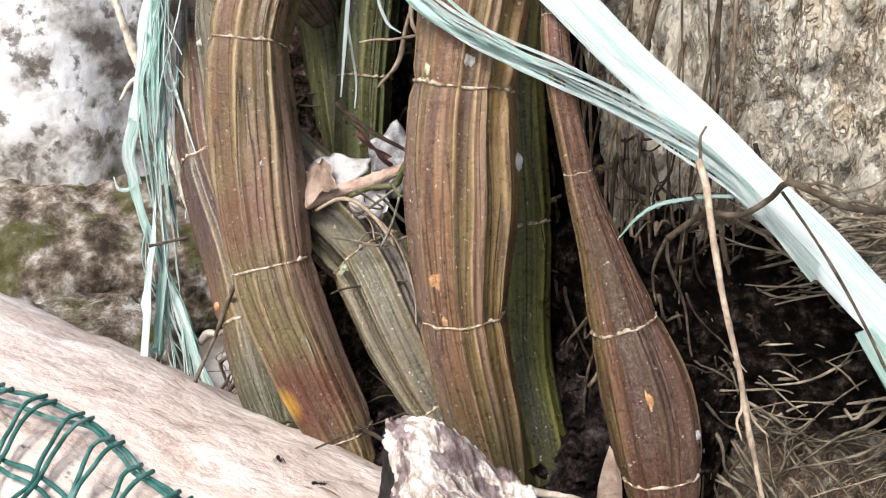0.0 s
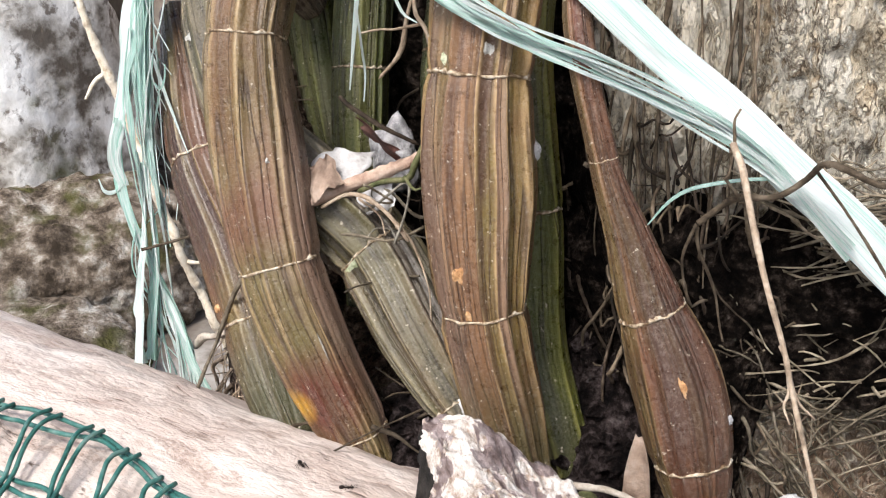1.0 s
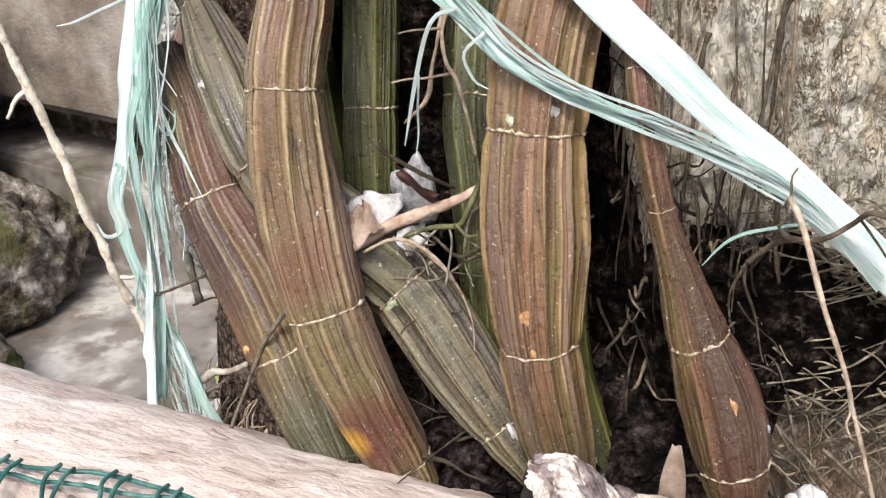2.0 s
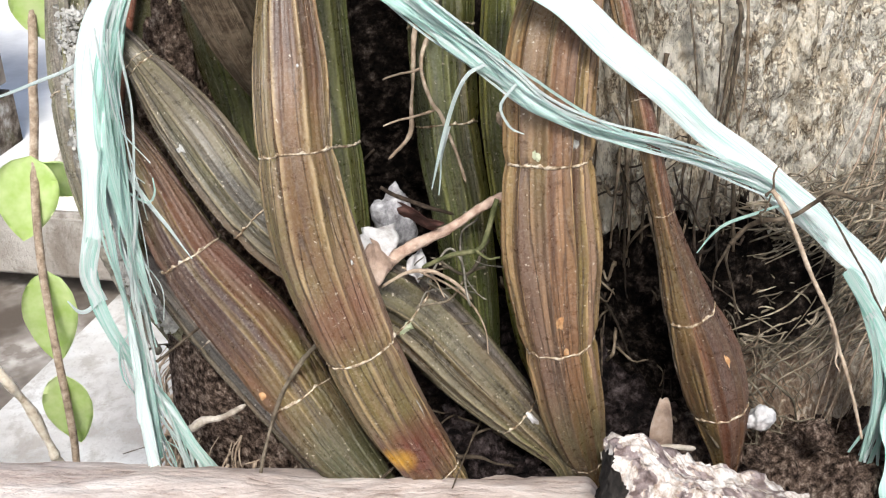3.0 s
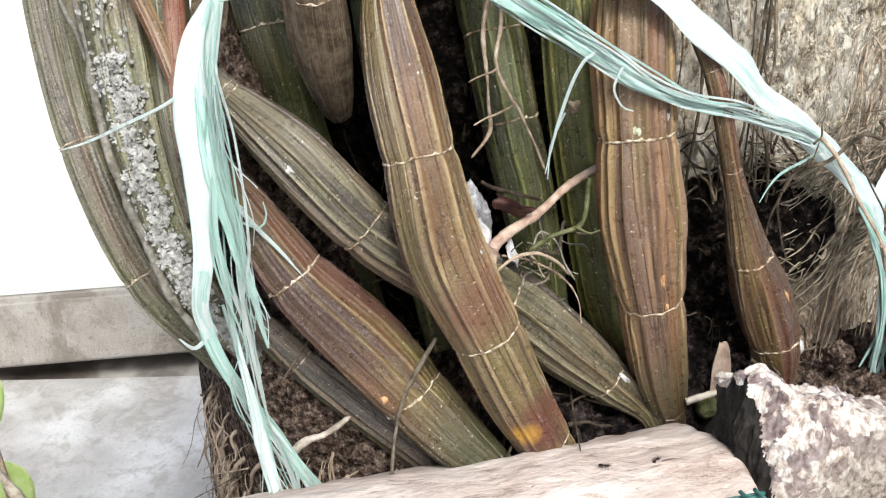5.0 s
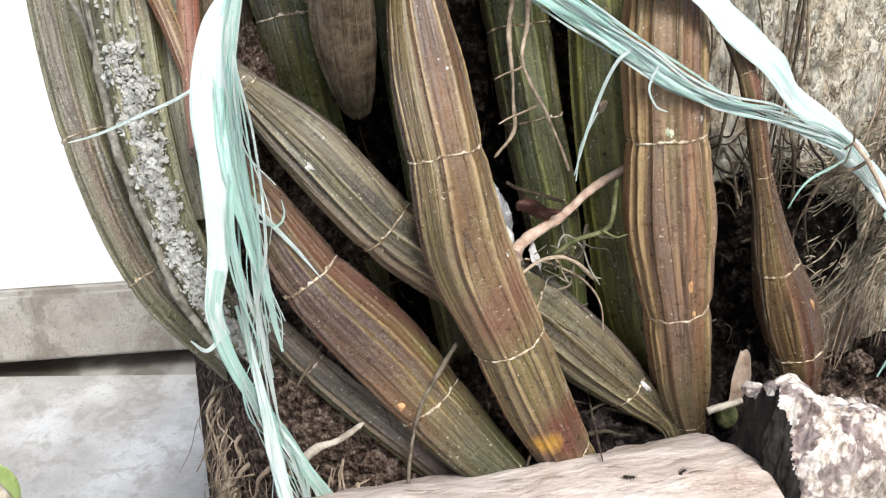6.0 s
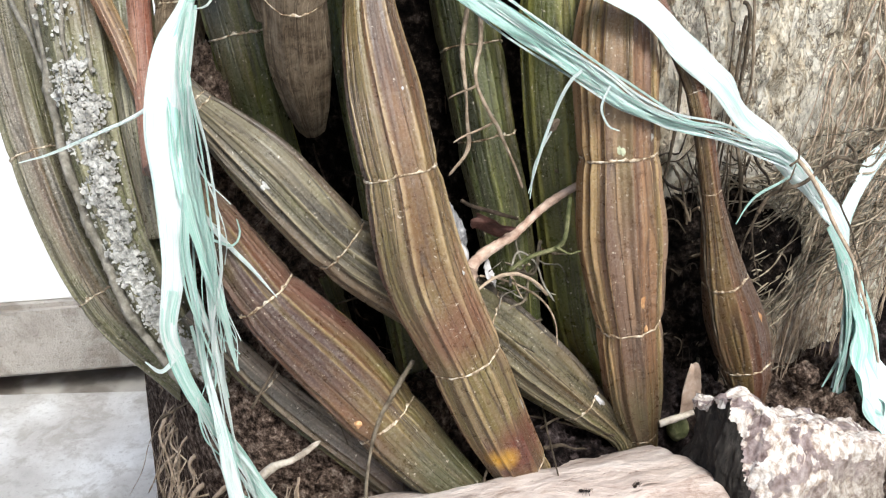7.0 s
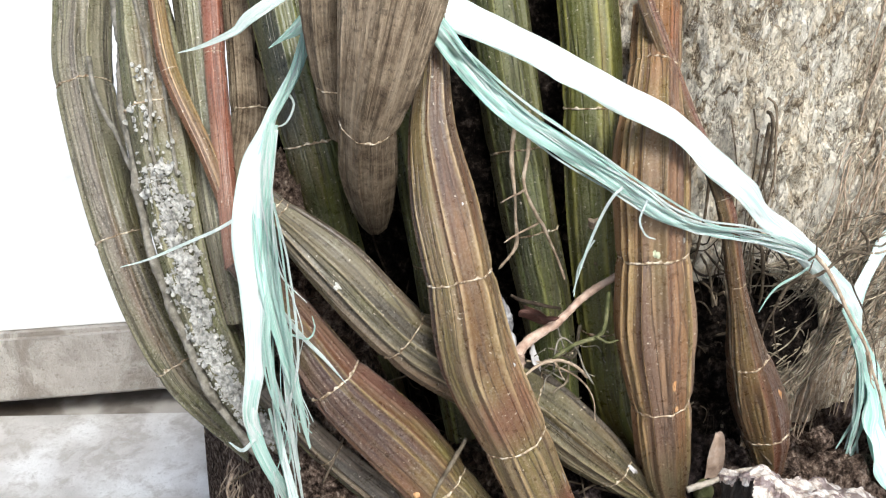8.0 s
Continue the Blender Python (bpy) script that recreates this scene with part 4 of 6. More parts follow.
# ---- orchid canes ----
cane_a = cane("ribbed brown orchid cane with rusty stain near its foot",
     [(-0.0294, 0.3259, 0.333, 0.0043), (-0.035, 0.3211, 0.3179, 0.0047), (-0.0433, 0.3158, 0.2978, 0.0076), (-0.0489, 0.3071, 0.2756, 0.0106), (-0.0547, 0.2964, 0.2533, 0.0110),
      (-0.0535, 0.2894, 0.2242, 0.0126), (-0.0485, 0.2766, 0.194, 0.0114), (-0.0400, 0.2715, 0.168, 0.0108), (-0.0285, 0.2665, 0.1424, 0.0092), (-0.022, 0.259, 0.12, 0.007)],
     [(-0.0547, 0.2964, 0.2533), (-0.0485, 0.2766, 0.194), (-0.0300, 0.2670, 0.1445)], M["brown_stained"], 1, 11, 0.045)
cane_c = cane("thick upright ribbed brown orchid cane",
     [(0.0540, 0.2840, 0.324, 0.0085), (0.0285, 0.2712, 0.3036, 0.0090), (0.0115, 0.2622, 0.2818, 0.0124), (0.0054, 0.2554, 0.2493, 0.0124), (0.0049, 0.2516, 0.2217, 0.0138),
      (0.0053, 0.2469, 0.1919, 0.0108), (0.0112, 0.2451, 0.1612, 0.0095), (0.0181, 0.2427, 0.1363, 0.0052), (0.021, 0.241, 0.122, 0.0035)],
     [(0.0325, 0.2730, 0.307), (0.0054, 0.2554, 0.2493), (0.0053, 0.2469, 0.1919), (0.0165, 0.243, 0.142)], M["brown"], 2, 14)
cane_d = cane("thin necked reddish brown cane with a swollen foot",
     [(0.0400, 0.2830, 0.3330, 0.0028), (0.0335, 0.2770, 0.3260, 0.0031), (0.0325, 0.2590, 0.2938, 0.0029), (0.0252, 0.2396, 0.2684, 0.0031), (0.0311, 0.2329, 0.2346, 0.0034), (0.0372, 0.231, 0.2160, 0.0052),
      (0.0431, 0.2286, 0.1982, 0.0080), (0.0495, 0.2245, 0.1795, 0.0105), (0.0529, 0.22, 0.1616, 0.0094), (0.055, 0.217, 0.145, 0.0055), (0.056, 0.216, 0.132, 0.003)],
     [(0.0335, 0.2770, 0.3260), (0.0252, 0.2396, 0.2684), (0.0311, 0.2329, 0.2346), (0.0431, 0.2286, 0.1982), (0.0529, 0.22, 0.1616)], M["rust"], 3, 11, 0.04)
cane_e = cane("purplish brown orchid cane leaning low",
     [(-0.086, 0.368, 0.252, 0.0050), (-0.0814, 0.3529, 0.2352, 0.0078), (-0.0756, 0.3358, 0.2093, 0.0110), (-0.0634, 0.3179, 0.1834, 0.0132), (-0.0531, 0.2909, 0.1518, 0.0106), (-0.045, 0.274, 0.135, 0.007)],
     [(-0.0756, 0.3358, 0.2093), (-0.0575, 0.303, 0.1655)], M["purple"], 4, 11, 0.045)
cane_f = cane("grey olive ribbed cane crossing behind the others",
     [(-0.080, 0.366, 0.276, 0.0045), (-0.0747, 0.3579, 0.2669, 0.0057), (-0.0685, 0.338, 0.2500, 0.0096), (-0.0595, 0.3165, 0.2265, 0.0100), (-0.042, 0.3035, 0.2090, 0.0120),
      (-0.0221, 0.2905, 0.1916, 0.0118), (-0.010, 0.274, 0.173, 0.0112), (0.0002, 0.26, 0.157, 0.0082), (0.008, 0.2497, 0.144, 0.0042), (0.011, 0.246, 0.135, 0.003)],
     [(-0.0747, 0.3579, 0.2669), (-0.0755, 0.359, 0.2690), (-0.0595, 0.3165, 0.2265), (-0.0221, 0.2905, 0.1916), (0.0002, 0.26, 0.157)], M["grey_olive"], 5, 11, 0.06)
cane_m = cane("dark old cane lying under the purplish one",
     [(-0.0820, 0.367, 0.196, 0.0032), (-0.0770, 0.355, 0.185, 0.0048), (-0.0695, 0.342, 0.169, 0.0060), (-0.0575, 0.318, 0.146, 0.0062), (-0.048, 0.296, 0.128, 0.006)],
     [(-0.0705, 0.341, 0.173)], M["grey_olive"], 18, 9, 0.05)
cane_g = cane("mossy outer cane curving down to the soil",
     [(0.0020, 0.548, 0.383, 0.012), (-0.0150, 0.53, 0.345, 0.012), (-0.0296, 0.5159, 0.3118, 0.012), (-0.0481, 0.4966, 0.2805, 0.0118), (-0.0700, 0.4560, 0.2286, 0.0105), (-0.0745, 0.424, 0.182, 0.0095), (-0.064, 0.392, 0.146, 0.0065)],
     [(-0.0481, 0.4966, 0.2805), (-0.0700, 0.4560, 0.2286), (-0.0745, 0.424, 0.182)], M["mossy"], 6, 10, 0.04)
cane_n = cane("old grey cane crusted with flaking lichen",
     [(-0.0310, 0.470, 0.366, 0.0060), (-0.042, 0.458, 0.337, 0.0070), (-0.0480, 0.4520, 0.3241, 0.0095), (-0.0625, 0.4310, 0.2885, 0.0125), (-0.0730, 0.4115, 0.2500, 0.0125), (-0.0780, 0.3965, 0.2179, 0.0112), (-0.079, 0.378, 0.188, 0.0095), (-0.0695, 0.364, 0.166, 0.0080), (-0.055, 0.358, 0.140, 0.0060)],
     [(-0.0620, 0.4290, 0.2885)], M["mossy"], 7, 9, 0.07)
cane_o = cane("slim olive cane behind the red one", [(-0.0270, 0.454, 0.366, 0.0082), (-0.034, 0.44, 0.337, 0.0082), (-0.0374, 0.4331, 0.3241, 0.0082), (-0.0559, 0.4103, 0.2773, 0.0076), (-0.0709, 0.3915, 0.2527, 0.0068), (-0.079, 0.378, 0.22, 0.0048)], [(-0.0559, 0.4103, 0.2773)], M["mossy"], 8, 8, 0.03)
cane_r = cane("smooth red brown cane with a grey sheath", [(-0.0230, 0.439, 0.354, 0.0040), (-0.045, 0.416, 0.315, 0.0040), (-0.0505, 0.4105, 0.3050, 0.0040), (-0.0713, 0.3873, 0.2696, 0.0037), (-0.083, 0.374, 0.245, 0.0034)], [(-0.0485, 0.4125, 0.308)], M["red"], 9, 7, 0.02)
cane_q = cane("thin brown jointed stem", [(-0.0380, 0.462, 0.368, 0.0030), (-0.051, 0.441, 0.339, 0.0030), (-0.056, 0.4331, 0.3275, 0.0030), (-0.0654, 0.4183, 0.3055, 0.0033), (-0.0712, 0.3962, 0.2805, 0.0030), (-0.074, 0.384, 0.262, 0.0028)], [(-0.0654, 0.4183, 0.3055)], M["brown"], 10, 7, 0.03)
cane_s = cane("grey dry fibrous sheathed stem", [(-0.0030, 0.451, 0.372, 0.0078), (-0.013, 0.436, 0.342, 0.0078), (-0.0196, 0.4258, 0.3218, 0.0078), (-0.036, 0.4072, 0.2836, 0.0086), (-0.0519, 0.3990, 0.26, 0.0076), (-0.064, 0.39, 0.235, 0.006)], [(-0.036, 0.4072, 0.2836)], M["sheath"], 11, 14, 0.05)
cane_l = cane("mossy olive cane standing behind", [(-0.0120, 0.430, 0.384, 0.0105), (-0.027, 0.402, 0.337, 0.0105), (-0.033, 0.391, 0.318, 0.0105), (-0.045, 0.3695, 0.2812, 0.0098), (-0.0400, 0.3655, 0.2463, 0.0095), (-0.034, 0.355, 0.20, 0.0085), (-0.030, 0.345, 0.16, 0.007)], [(-0.045, 0.3695, 0.2812)], M["green"], 12, 9, 0.03)
cane_k = cane("dark green cane deep between the others", [(-0.0140, 0.358, 0.385, 0.0088), (-0.018, 0.348, 0.325, 0.0088), (-0.0215, 0.338, 0.27, 0.0088), (-0.0245, 0.329, 0.238, 0.0087), (-0.026, 0.322, 0.205, 0.0080), (-0.026, 0.315, 0.165, 0.006)], [(-0.0245, 0.329, 0.238)], M["green"], 13, 9, 0.03)
cane_i = cane("green mossy cane with thin roots over it", [(0.0315, 0.356, 0.399, 0.0112), (0.022, 0.338, 0.345, 0.0112), (0.0137, 0.3228, 0.2978, 0.0112), (0.0035, 0.304, 0.246, 0.0102), (0.0035, 0.297, 0.22, 0.0098), (0.004, 0.289, 0.18, 0.008), (0.004, 0.285, 0.15, 0.006)],
     [(0.0095, 0.3145, 0.275), (0.0035, 0.304, 0.246)], M["green"], 14, 9, 0.035)
cane_j = cane("green cane with a round knot", [(0.0440, 0.319, 0.392, 0.0108), (0.0325, 0.303, 0.335, 0.0108), (0.0270, 0.2955, 0.3073, 0.0108), (0.0175, 0.286, 0.258, 0.0105), (0.0205, 0.2799, 0.2066, 0.0100), (0.022, 0.272, 0.17, 0.009), (0.029, 0.259, 0.138, 0.008), (0.036, 0.248, 0.100, 0.006)],
     [(0.0240, 0.2925, 0.292), (0.0205, 0.2799, 0.2066)], M["olive"], 15, 9, 0.03)
cane_h = cane("dry brown papery bulb hanging between canes", [(-0.0560, 0.3200, 0.352, 0.0165), (-0.0597, 0.3191, 0.3431, 0.0160), (-0.0655, 0.3188, 0.325, 0.0130), (-0.0665, 0.3228, 0.3080, 0.0098), (-0.0654, 0.3246, 0.3036, 0.0090), (-0.0549, 0.334, 0.2839, 0.0096), (-0.0455, 0.341, 0.2655, 0.0072), (-0.0385, 0.346, 0.2535, 0.0045)],
     [(-0.0660, 0.3236, 0.3056)], M["sheath"], 16, 13, 0.045, 0.8)
cane_h2 = cane("second dry brown papery bulb", [(-0.054, 0.346, 0.350, 0.0110), (-0.0585, 0.343, 0.3397, 0.0107), (-0.0597, 0.3412, 0.3127, 0.0078), (-0.056, 0.343, 0.294, 0.005)], [(-0.0597, 0.3412, 0.3127)], M["sheath"], 17, 15, 0.03)


# ---- plastic raffia ----
def strand_bundle(name, label, parts):
    """A tie: each part is (name, path rows x y z width, facing, material, seed, crumple)."""
    base = thing(name, label, "raffia tie")
    for pname, rows, facing, mat, seed, crumple in parts:
        rng = np.random.default_rng(seed)
        rows = np.asarray(rows, float)
        n = max(12, int(np.linalg.norm(np.diff(rows[:, :3], axis=0), axis=1).sum() / 0.0016))
        p = glide(rows, n)
        wob = glide(rng.standard_normal((max(4, n // 8), 3)) * 0.0004, n)
        v, f, uv = strip(p[:, :3] + wob, np.maximum(p[:, 3], 0.0003), facing, rng, 9, 0.0002, crumple)
        link_mesh(pname, v, f, M[mat], base, "", uv)
    return base


CAM_SIDE = (-0.80, -0.50, 0.32)
FRONT = (-0.35, -0.85, 0.35)
left = [("band", [(-0.036, 0.372, 0.330, 0.003), (-0.0552, 0.3657, 0.3112, 0.003), (-0.0724, 0.3620, 0.2975, 0.0045), (-0.0845, 0.3582, 0.2880, 0.007), (-0.0925, 0.3550, 0.2710, 0.0100), (-0.0970, 0.3500, 0.2510, 0.0092), (-0.1012, 0.3460, 0.2290, 0.0070), (-0.1068, 0.3460, 0.2090, 0.0052), (-0.1050, 0.3450, 0.1980, 0.0046)], (-0.58, -0.76, 0.30), "raffia_glare", 31, 0.10),
        ("band", [(-0.1030, 0.3450, 0.2200, 0.0040), (-0.1068, 0.3455, 0.2085, 0.0050), (-0.1030, 0.3435, 0.186, 0.0046), (-0.0935, 0.3375, 0.158, 0.0044), (-0.0825, 0.3285, 0.128, 0.0046), (-0.073, 0.320, 0.105, 0.0050)], (-0.50, -0.80, 0.30), "raffia", 35, 0.13),
        ("strand", [(-0.1020, 0.3430, 0.184, 0.0010), (-0.0950, 0.3380, 0.162, 0.0030), (-0.0880, 0.3330, 0.142, 0.0036), (-0.0800, 0.3270, 0.120, 0.0040)], (-0.75, -0.55, 0.30), "raffia_glare", 36, 0.2),
        ("band", [(-0.0720, 0.3610, 0.2985, 0.004), (-0.0830, 0.3560, 0.2840, 0.007), (-0.0905, 0.3495, 0.2640, 0.0080), (-0.0945, 0.3430, 0.2400, 0.0060), (-0.0935, 0.3390, 0.2200, 0.0040), (-0.0925, 0.3360, 0.2050, 0.0022), (-0.0915, 0.3340, 0.1900, 0.0008)], (-0.25, -0.92, 0.3), "raffia", 32, 0.14),
        ("band", [(-0.0990, 0.3430, 0.2100, 0.0012), (-0.0980, 0.3425, 0.1950, 0.0022), (-0.1000, 0.3350, 0.1718, 0.0030), (-0.1024, 0.3310, 0.1574, 0.0048), (-0.1028, 0.3270, 0.1416, 0.0050)], CAM_SIDE, "raffia_glare", 33, 0.2),
        ("band", [(-0.0985, 0.3460, 0.2050, 0.0010), (-0.0965, 0.3430, 0.1832, 0.0022), (-0.0975, 0.3360, 0.1620, 0.0042), (-0.1000, 0.3310, 0.1411, 0.0046)], (-0.5, -0.8, 0.3), "raffia", 34, 0.2)]
rng = np.random.default_rng(77)
for k in range(9):
    s = rng.standard_normal(8)
    w = float(0.0005 + 0.0020 * rng.random() ** 2)
    low_end = float(rng.uniform(0.175, 0.225)) if k % 3 else float(rng.uniform(0.140, 0.155))
    rows = [(-0.0735 + 0.001 * s[0], 0.3605 + 0.001 * s[1], 0.2965, w), (-0.0835 + 0.0015 * s[0], 0.3540 + 0.0015 * s[1], 0.282, w), (-0.0910 + 0.002 * s[2], 0.3465 + 0.002 * s[3], 0.256, w), (-0.0940 + 0.0025 * s[4], 0.3405 + 0.0025 * s[3], 0.230, 1.2 * w)]
    if low_end < 0.18:
        rows += [(-0.0960 + 0.002 * s[5], 0.3400 + 0.002 * s[6], 0.195, w)]
    rows += [(-0.0950 + 0.003 * s[5], 0.3375 + 0.003 * s[6], low_end, 0.25 * w)]
    left.append(("strand", rows, CAM_SIDE, "raffia" if k % 3 else "raffia_glare", 100 + k, 0.18))
for k in range(4):
    s = rng.standard_normal(4)
    left.append(("strand", [(-0.037 + 0.002 * s[2], 0.370, 0.331 + 0.002 * s[3], 0.0012), (-0.0552 + 0.002 * s[0], 0.3645, 0.3112 + 0.002 * s[1], 0.0013), (-0.0735, 0.3610, 0.2965, 0.0014), (-0.0850, 0.3550, 0.282, 0.001)], CAM_SIDE, "raffia", 140 + k, 0.1))
left += [("strand", [(-0.0905, 0.3440, 0.2420, 0.0016), (-0.0870, 0.3390, 0.2330, 0.0015), (-0.0830, 0.3330, 0.2240, 0.0012), (-0.0790, 0.3270, 0.2140, 0.0003)], CAM_SIDE, "raffia_glare", 146, 0.1),
         ("strand", [(-0.0920, 0.3440, 0.2350, 0.0008), (-0.0880, 0.3360, 0.2320, 0.0007), (-0.0850, 0.3340, 0.2350, 0.0006), (-0.0840, 0.3350, 0.2390, 0.0003)], CAM_SIDE, "raffia", 147, 0.1),
         ("strand", [(-0.1050, 0.3455, 0.1980, 0.0012), (-0.1100, 0.3470, 0.1960, 0.0014), (-0.1140, 0.3500, 0.1985, 0.0004)], CAM_SIDE, "raffia_glare", 148, 0.1)]
for k in range(16):
    s = rng.standard_normal(8)
    w = float(0.00022 + 0.0005 * rng.random() ** 2)
    top = float(rng.uniform(0.235, 0.285))
    low_end = top - float(rng.uniform(0.035, 0.085))
    a = (-0.0905 + 0.0025 * s[0], 0.3470 + 0.0025 * s[1])
    left.append(("strand", [(a[0], a[1], top, w), (a[0] - 0.002 + 0.0015 * s[2], a[1] - 0.003, 0.6 * top + 0.4 * low_end, w), (a[0] - 0.002 + 0.0022 * s[3], a[1] - 0.005 + 0.002 * s[4], 0.25 * top + 0.75 * low_end, w), (a[0] - 0.001 + 0.004 * s[5], a[1] - 0.006 + 0.003 * s[6], low_end, 0.0002)], CAM_SIDE, "raffia_glare" if k % 2 else "raffia", 300 + k, 0.1))
for k in range(18):
    s = rng.standard_normal(6)
    w = float(0.0003 + 0.0011 * rng.random() ** 2)
    u = float(rng.uniform(0.0, 1.0))
    p0 = (-0.1035 + 0.012 * u, 0.3435 - 0.007 * u, 0.188 - 0.034 * u)
    left.append(("strand", [(*p0, w), (p0[0] + 0.002 + 0.0015 * s[0], p0[1] - 0.004, p0[2] - 0.016, w), (p0[0] + 0.005 + 0.003 * s[1], p0[1] - 0.007 + 0.002 * s[2], p0[2] - 0.034, w), (p0[0] + 0.008 + 0.005 * s[3], p0[1] - 0.010 + 0.003 * s[4], p0[2] - 0.048 - 0.006 * abs(s[5]), 0.0002)], CAM_SIDE, "raffia_glare" if k % 3 else "raffia", 320 + k, 0.15))
left += [("strand", [(-0.0562, 0.3677, 0.3375, 0.0045), (-0.0663, 0.3740, 0.3318, 0.0042), (-0.0701, 0.3772, 0.3268, 0.0026), (-0.0779, 0.3830, 0.3225, 0.0013), (-0.0845, 0.3880, 0.3215, 0.0003)], CAM_SIDE, "raffia_glare", 340, 0.15),
         ("strand", [(-0.0388, 0.3634, 0.3345, 0.0030), (-0.0430, 0.3650, 0.3297, 0.0046), (-0.0496, 0.3690, 0.3250, 0.0034), (-0.0570, 0.3740, 0.3184, 0.0003)], CAM_SIDE, "raffia", 341, 0.2),
         ("strand", [(-0.0410, 0.3640, 0.3300, 0.0030), (-0.0490, 0.3650, 0.3260, 0.0022), (-0.0560, 0.3660, 0.3230, 0.0003)], CAM_SIDE, "raffia", 342, 0.2),
         ("strand", [(-0.0620, 0.3640, 0.3080, 0.0009), (-0.0605, 0.3625, 0.3020, 0.0008), (-0.0640, 0.3620, 0.2965, 0.0007), (-0.0690, 0.3625, 0.2960, 0.0003)], CAM_SIDE, "raffia_glare", 343, 0.1)]
left.append(("strand", [(-0.092, 0.357, 0.274, 0.0012), (-0.100, 0.364, 0.268, 0.0011), (-0.112, 0.376, 0.262, 0.0009), (-0.121, 0.386, 0.258, 0.0003)], CAM_SIDE, "raffia_glare", 130, 0.05))
strand_bundle("raffia_tie", "mint green plastic raffia hanging in frayed strands beside the canes", left)

right = [("band", [(-0.036, 0.335, 0.338, 0.013), (-0.018, 0.3070, 0.3265, 0.0110), (-0.0108, 0.2853, 0.3160, 0.0106), (-0.0045, 0.2655, 0.3075, 0.0104), (0.0062, 0.2482, 0.2960, 0.0100), (0.0180, 0.2412, 0.2830, 0.0094), (0.0298, 0.2328, 0.2707, 0.0092), (0.0467, 0.2300, 0.2560, 0.0088), (0.0555, 0.2257, 0.2474, 0.0092),
                   (0.0665, 0.2190, 0.2370, 0.0095), (0.0745, 0.2152, 0.2294, 0.0098), (0.0815, 0.2130, 0.2228, 0.0100), (0.0887, 0.2105, 0.2157, 0.0100), (0.0967, 0.2082, 0.2083, 0.0098), (0.1050, 0.2066, 0.2004, 0.0085), (0.1110, 0.2045, 0.188, 0.006)], FRONT, "raffia_glare", 41, 0.06)]
right += [("band", [(-0.040, 0.320, 0.333, 0.0075), (-0.034, 0.290, 0.306, 0.0070), (-0.014, 0.2605, 0.2815, 0.0062), (-0.0026, 0.2466, 0.2690, 0.0040), (0.0135, 0.2395, 0.2606, 0.0026), (0.0270, 0.2325, 0.2550, 0.0018), (0.044, 0.2280, 0.2470, 0.0016), (0.061, 0.2175, 0.2375, 0.0012)], (-0.85, -0.10, 0.50), "raffia", 148, 0.20)]
for k in range(13):
    s = rng.standard_normal(8)
    w = float(0.00025 + 0.0008 * rng.random() ** 2)
    o = (k - 6) * 0.00055 + 0.0005 * float(s[7])
    right.append(("strand", [(-0.038, 0.318 + o, 0.332 + o, w), (-0.034, 0.2895, 0.3065 + 1.6 * o, w), (-0.014, 0.2600, 0.2820 + 1.5 * o, w), (-0.0026 + 0.001 * s[0], 0.2460, 0.2700 + o * 1.2, w), (0.0135, 0.2388 + 0.0006 * s[1], 0.2612 + 0.7 * o, w), (0.0270, 0.2320 + 0.0008 * s[2], 0.2560 + 0.8 * o, w),
                            (0.044, 0.2275 + 0.0006 * s[3], 0.2480 + 0.9 * o, w), (0.061, 0.2172, 0.2380 + 0.8 * o, w), (0.080, 0.2090, 0.2180 + 0.5 * o, 0.7 * w)], FRONT, "raffia" if k % 2 else "raffia_glare", 150 + k, 0.12))
right += [("strand", [(-0.0155, 0.2590, 0.2815, 0.0010), (-0.0215, 0.2600, 0.2780, 0.0011), (-0.0245, 0.2660, 0.2600, 0.0011), (-0.0260, 0.2695, 0.2440, 0.0003)], FRONT, "raffia_glare", 171, 0.05),
          ("strand", [(-0.0235, 0.2640, 0.2640, 0.0006), (-0.0225, 0.2690, 0.2520, 0.0006), (-0.0230, 0.2705, 0.2410, 0.0003)], FRONT, "raffia_glare", 172, 0.05),
          ("strand", [(-0.009, 0.2525, 0.2775, 0.0009), (-0.0145, 0.2525, 0.2720, 0.0008), (-0.0135, 0.2500, 0.2660, 0.0007), (-0.0090, 0.2480, 0.2640, 0.0003)], FRONT, "raffia_glare", 173, 0.05),
          ("strand", [(0.066, 0.2150, 0.2340, 0.0008), (0.056, 0.2180, 0.2330, 0.0008), (0.0475, 0.2230, 0.2290, 0.0009), (0.0405, 0.2260, 0.2205, 0.0003)], FRONT, "raffia", 174, 0.08)]
for k in range(10):
    s = rng.standard_normal(6)
    w = float(rng.uniform(0.0010, 0.0030))
    right.append(("strand", [(0.101 + 0.001 * s[0], 0.2045, 0.190, w), (0.108 + 0.0015 * s[1], 0.2000 + 0.001 * s[2], 0.172, w), (0.111 + 0.002 * s[1], 0.1980 + 0.0015 * s[2], 0.150, w), (0.111 + 0.003 * s[3], 0.1985 + 0.002 * s[4], 0.128 - 0.004 * abs(s[5]), 0.6 * w)], FRONT, "raffia" if k % 2 else "raffia_glare", 190 + k, 0.15))
right.append(("band", [(0.104, 0.2035, 0.182, 0.006), (0.120, 0.2090, 0.196, 0.007), (0.145, 0.2080, 0.214, 0.007), (0.180, 0.1920, 0.232, 0.006), (0.225, 0.208, 0.25, 0.005)], FRONT, "raffia_glare", 210, 0.08))
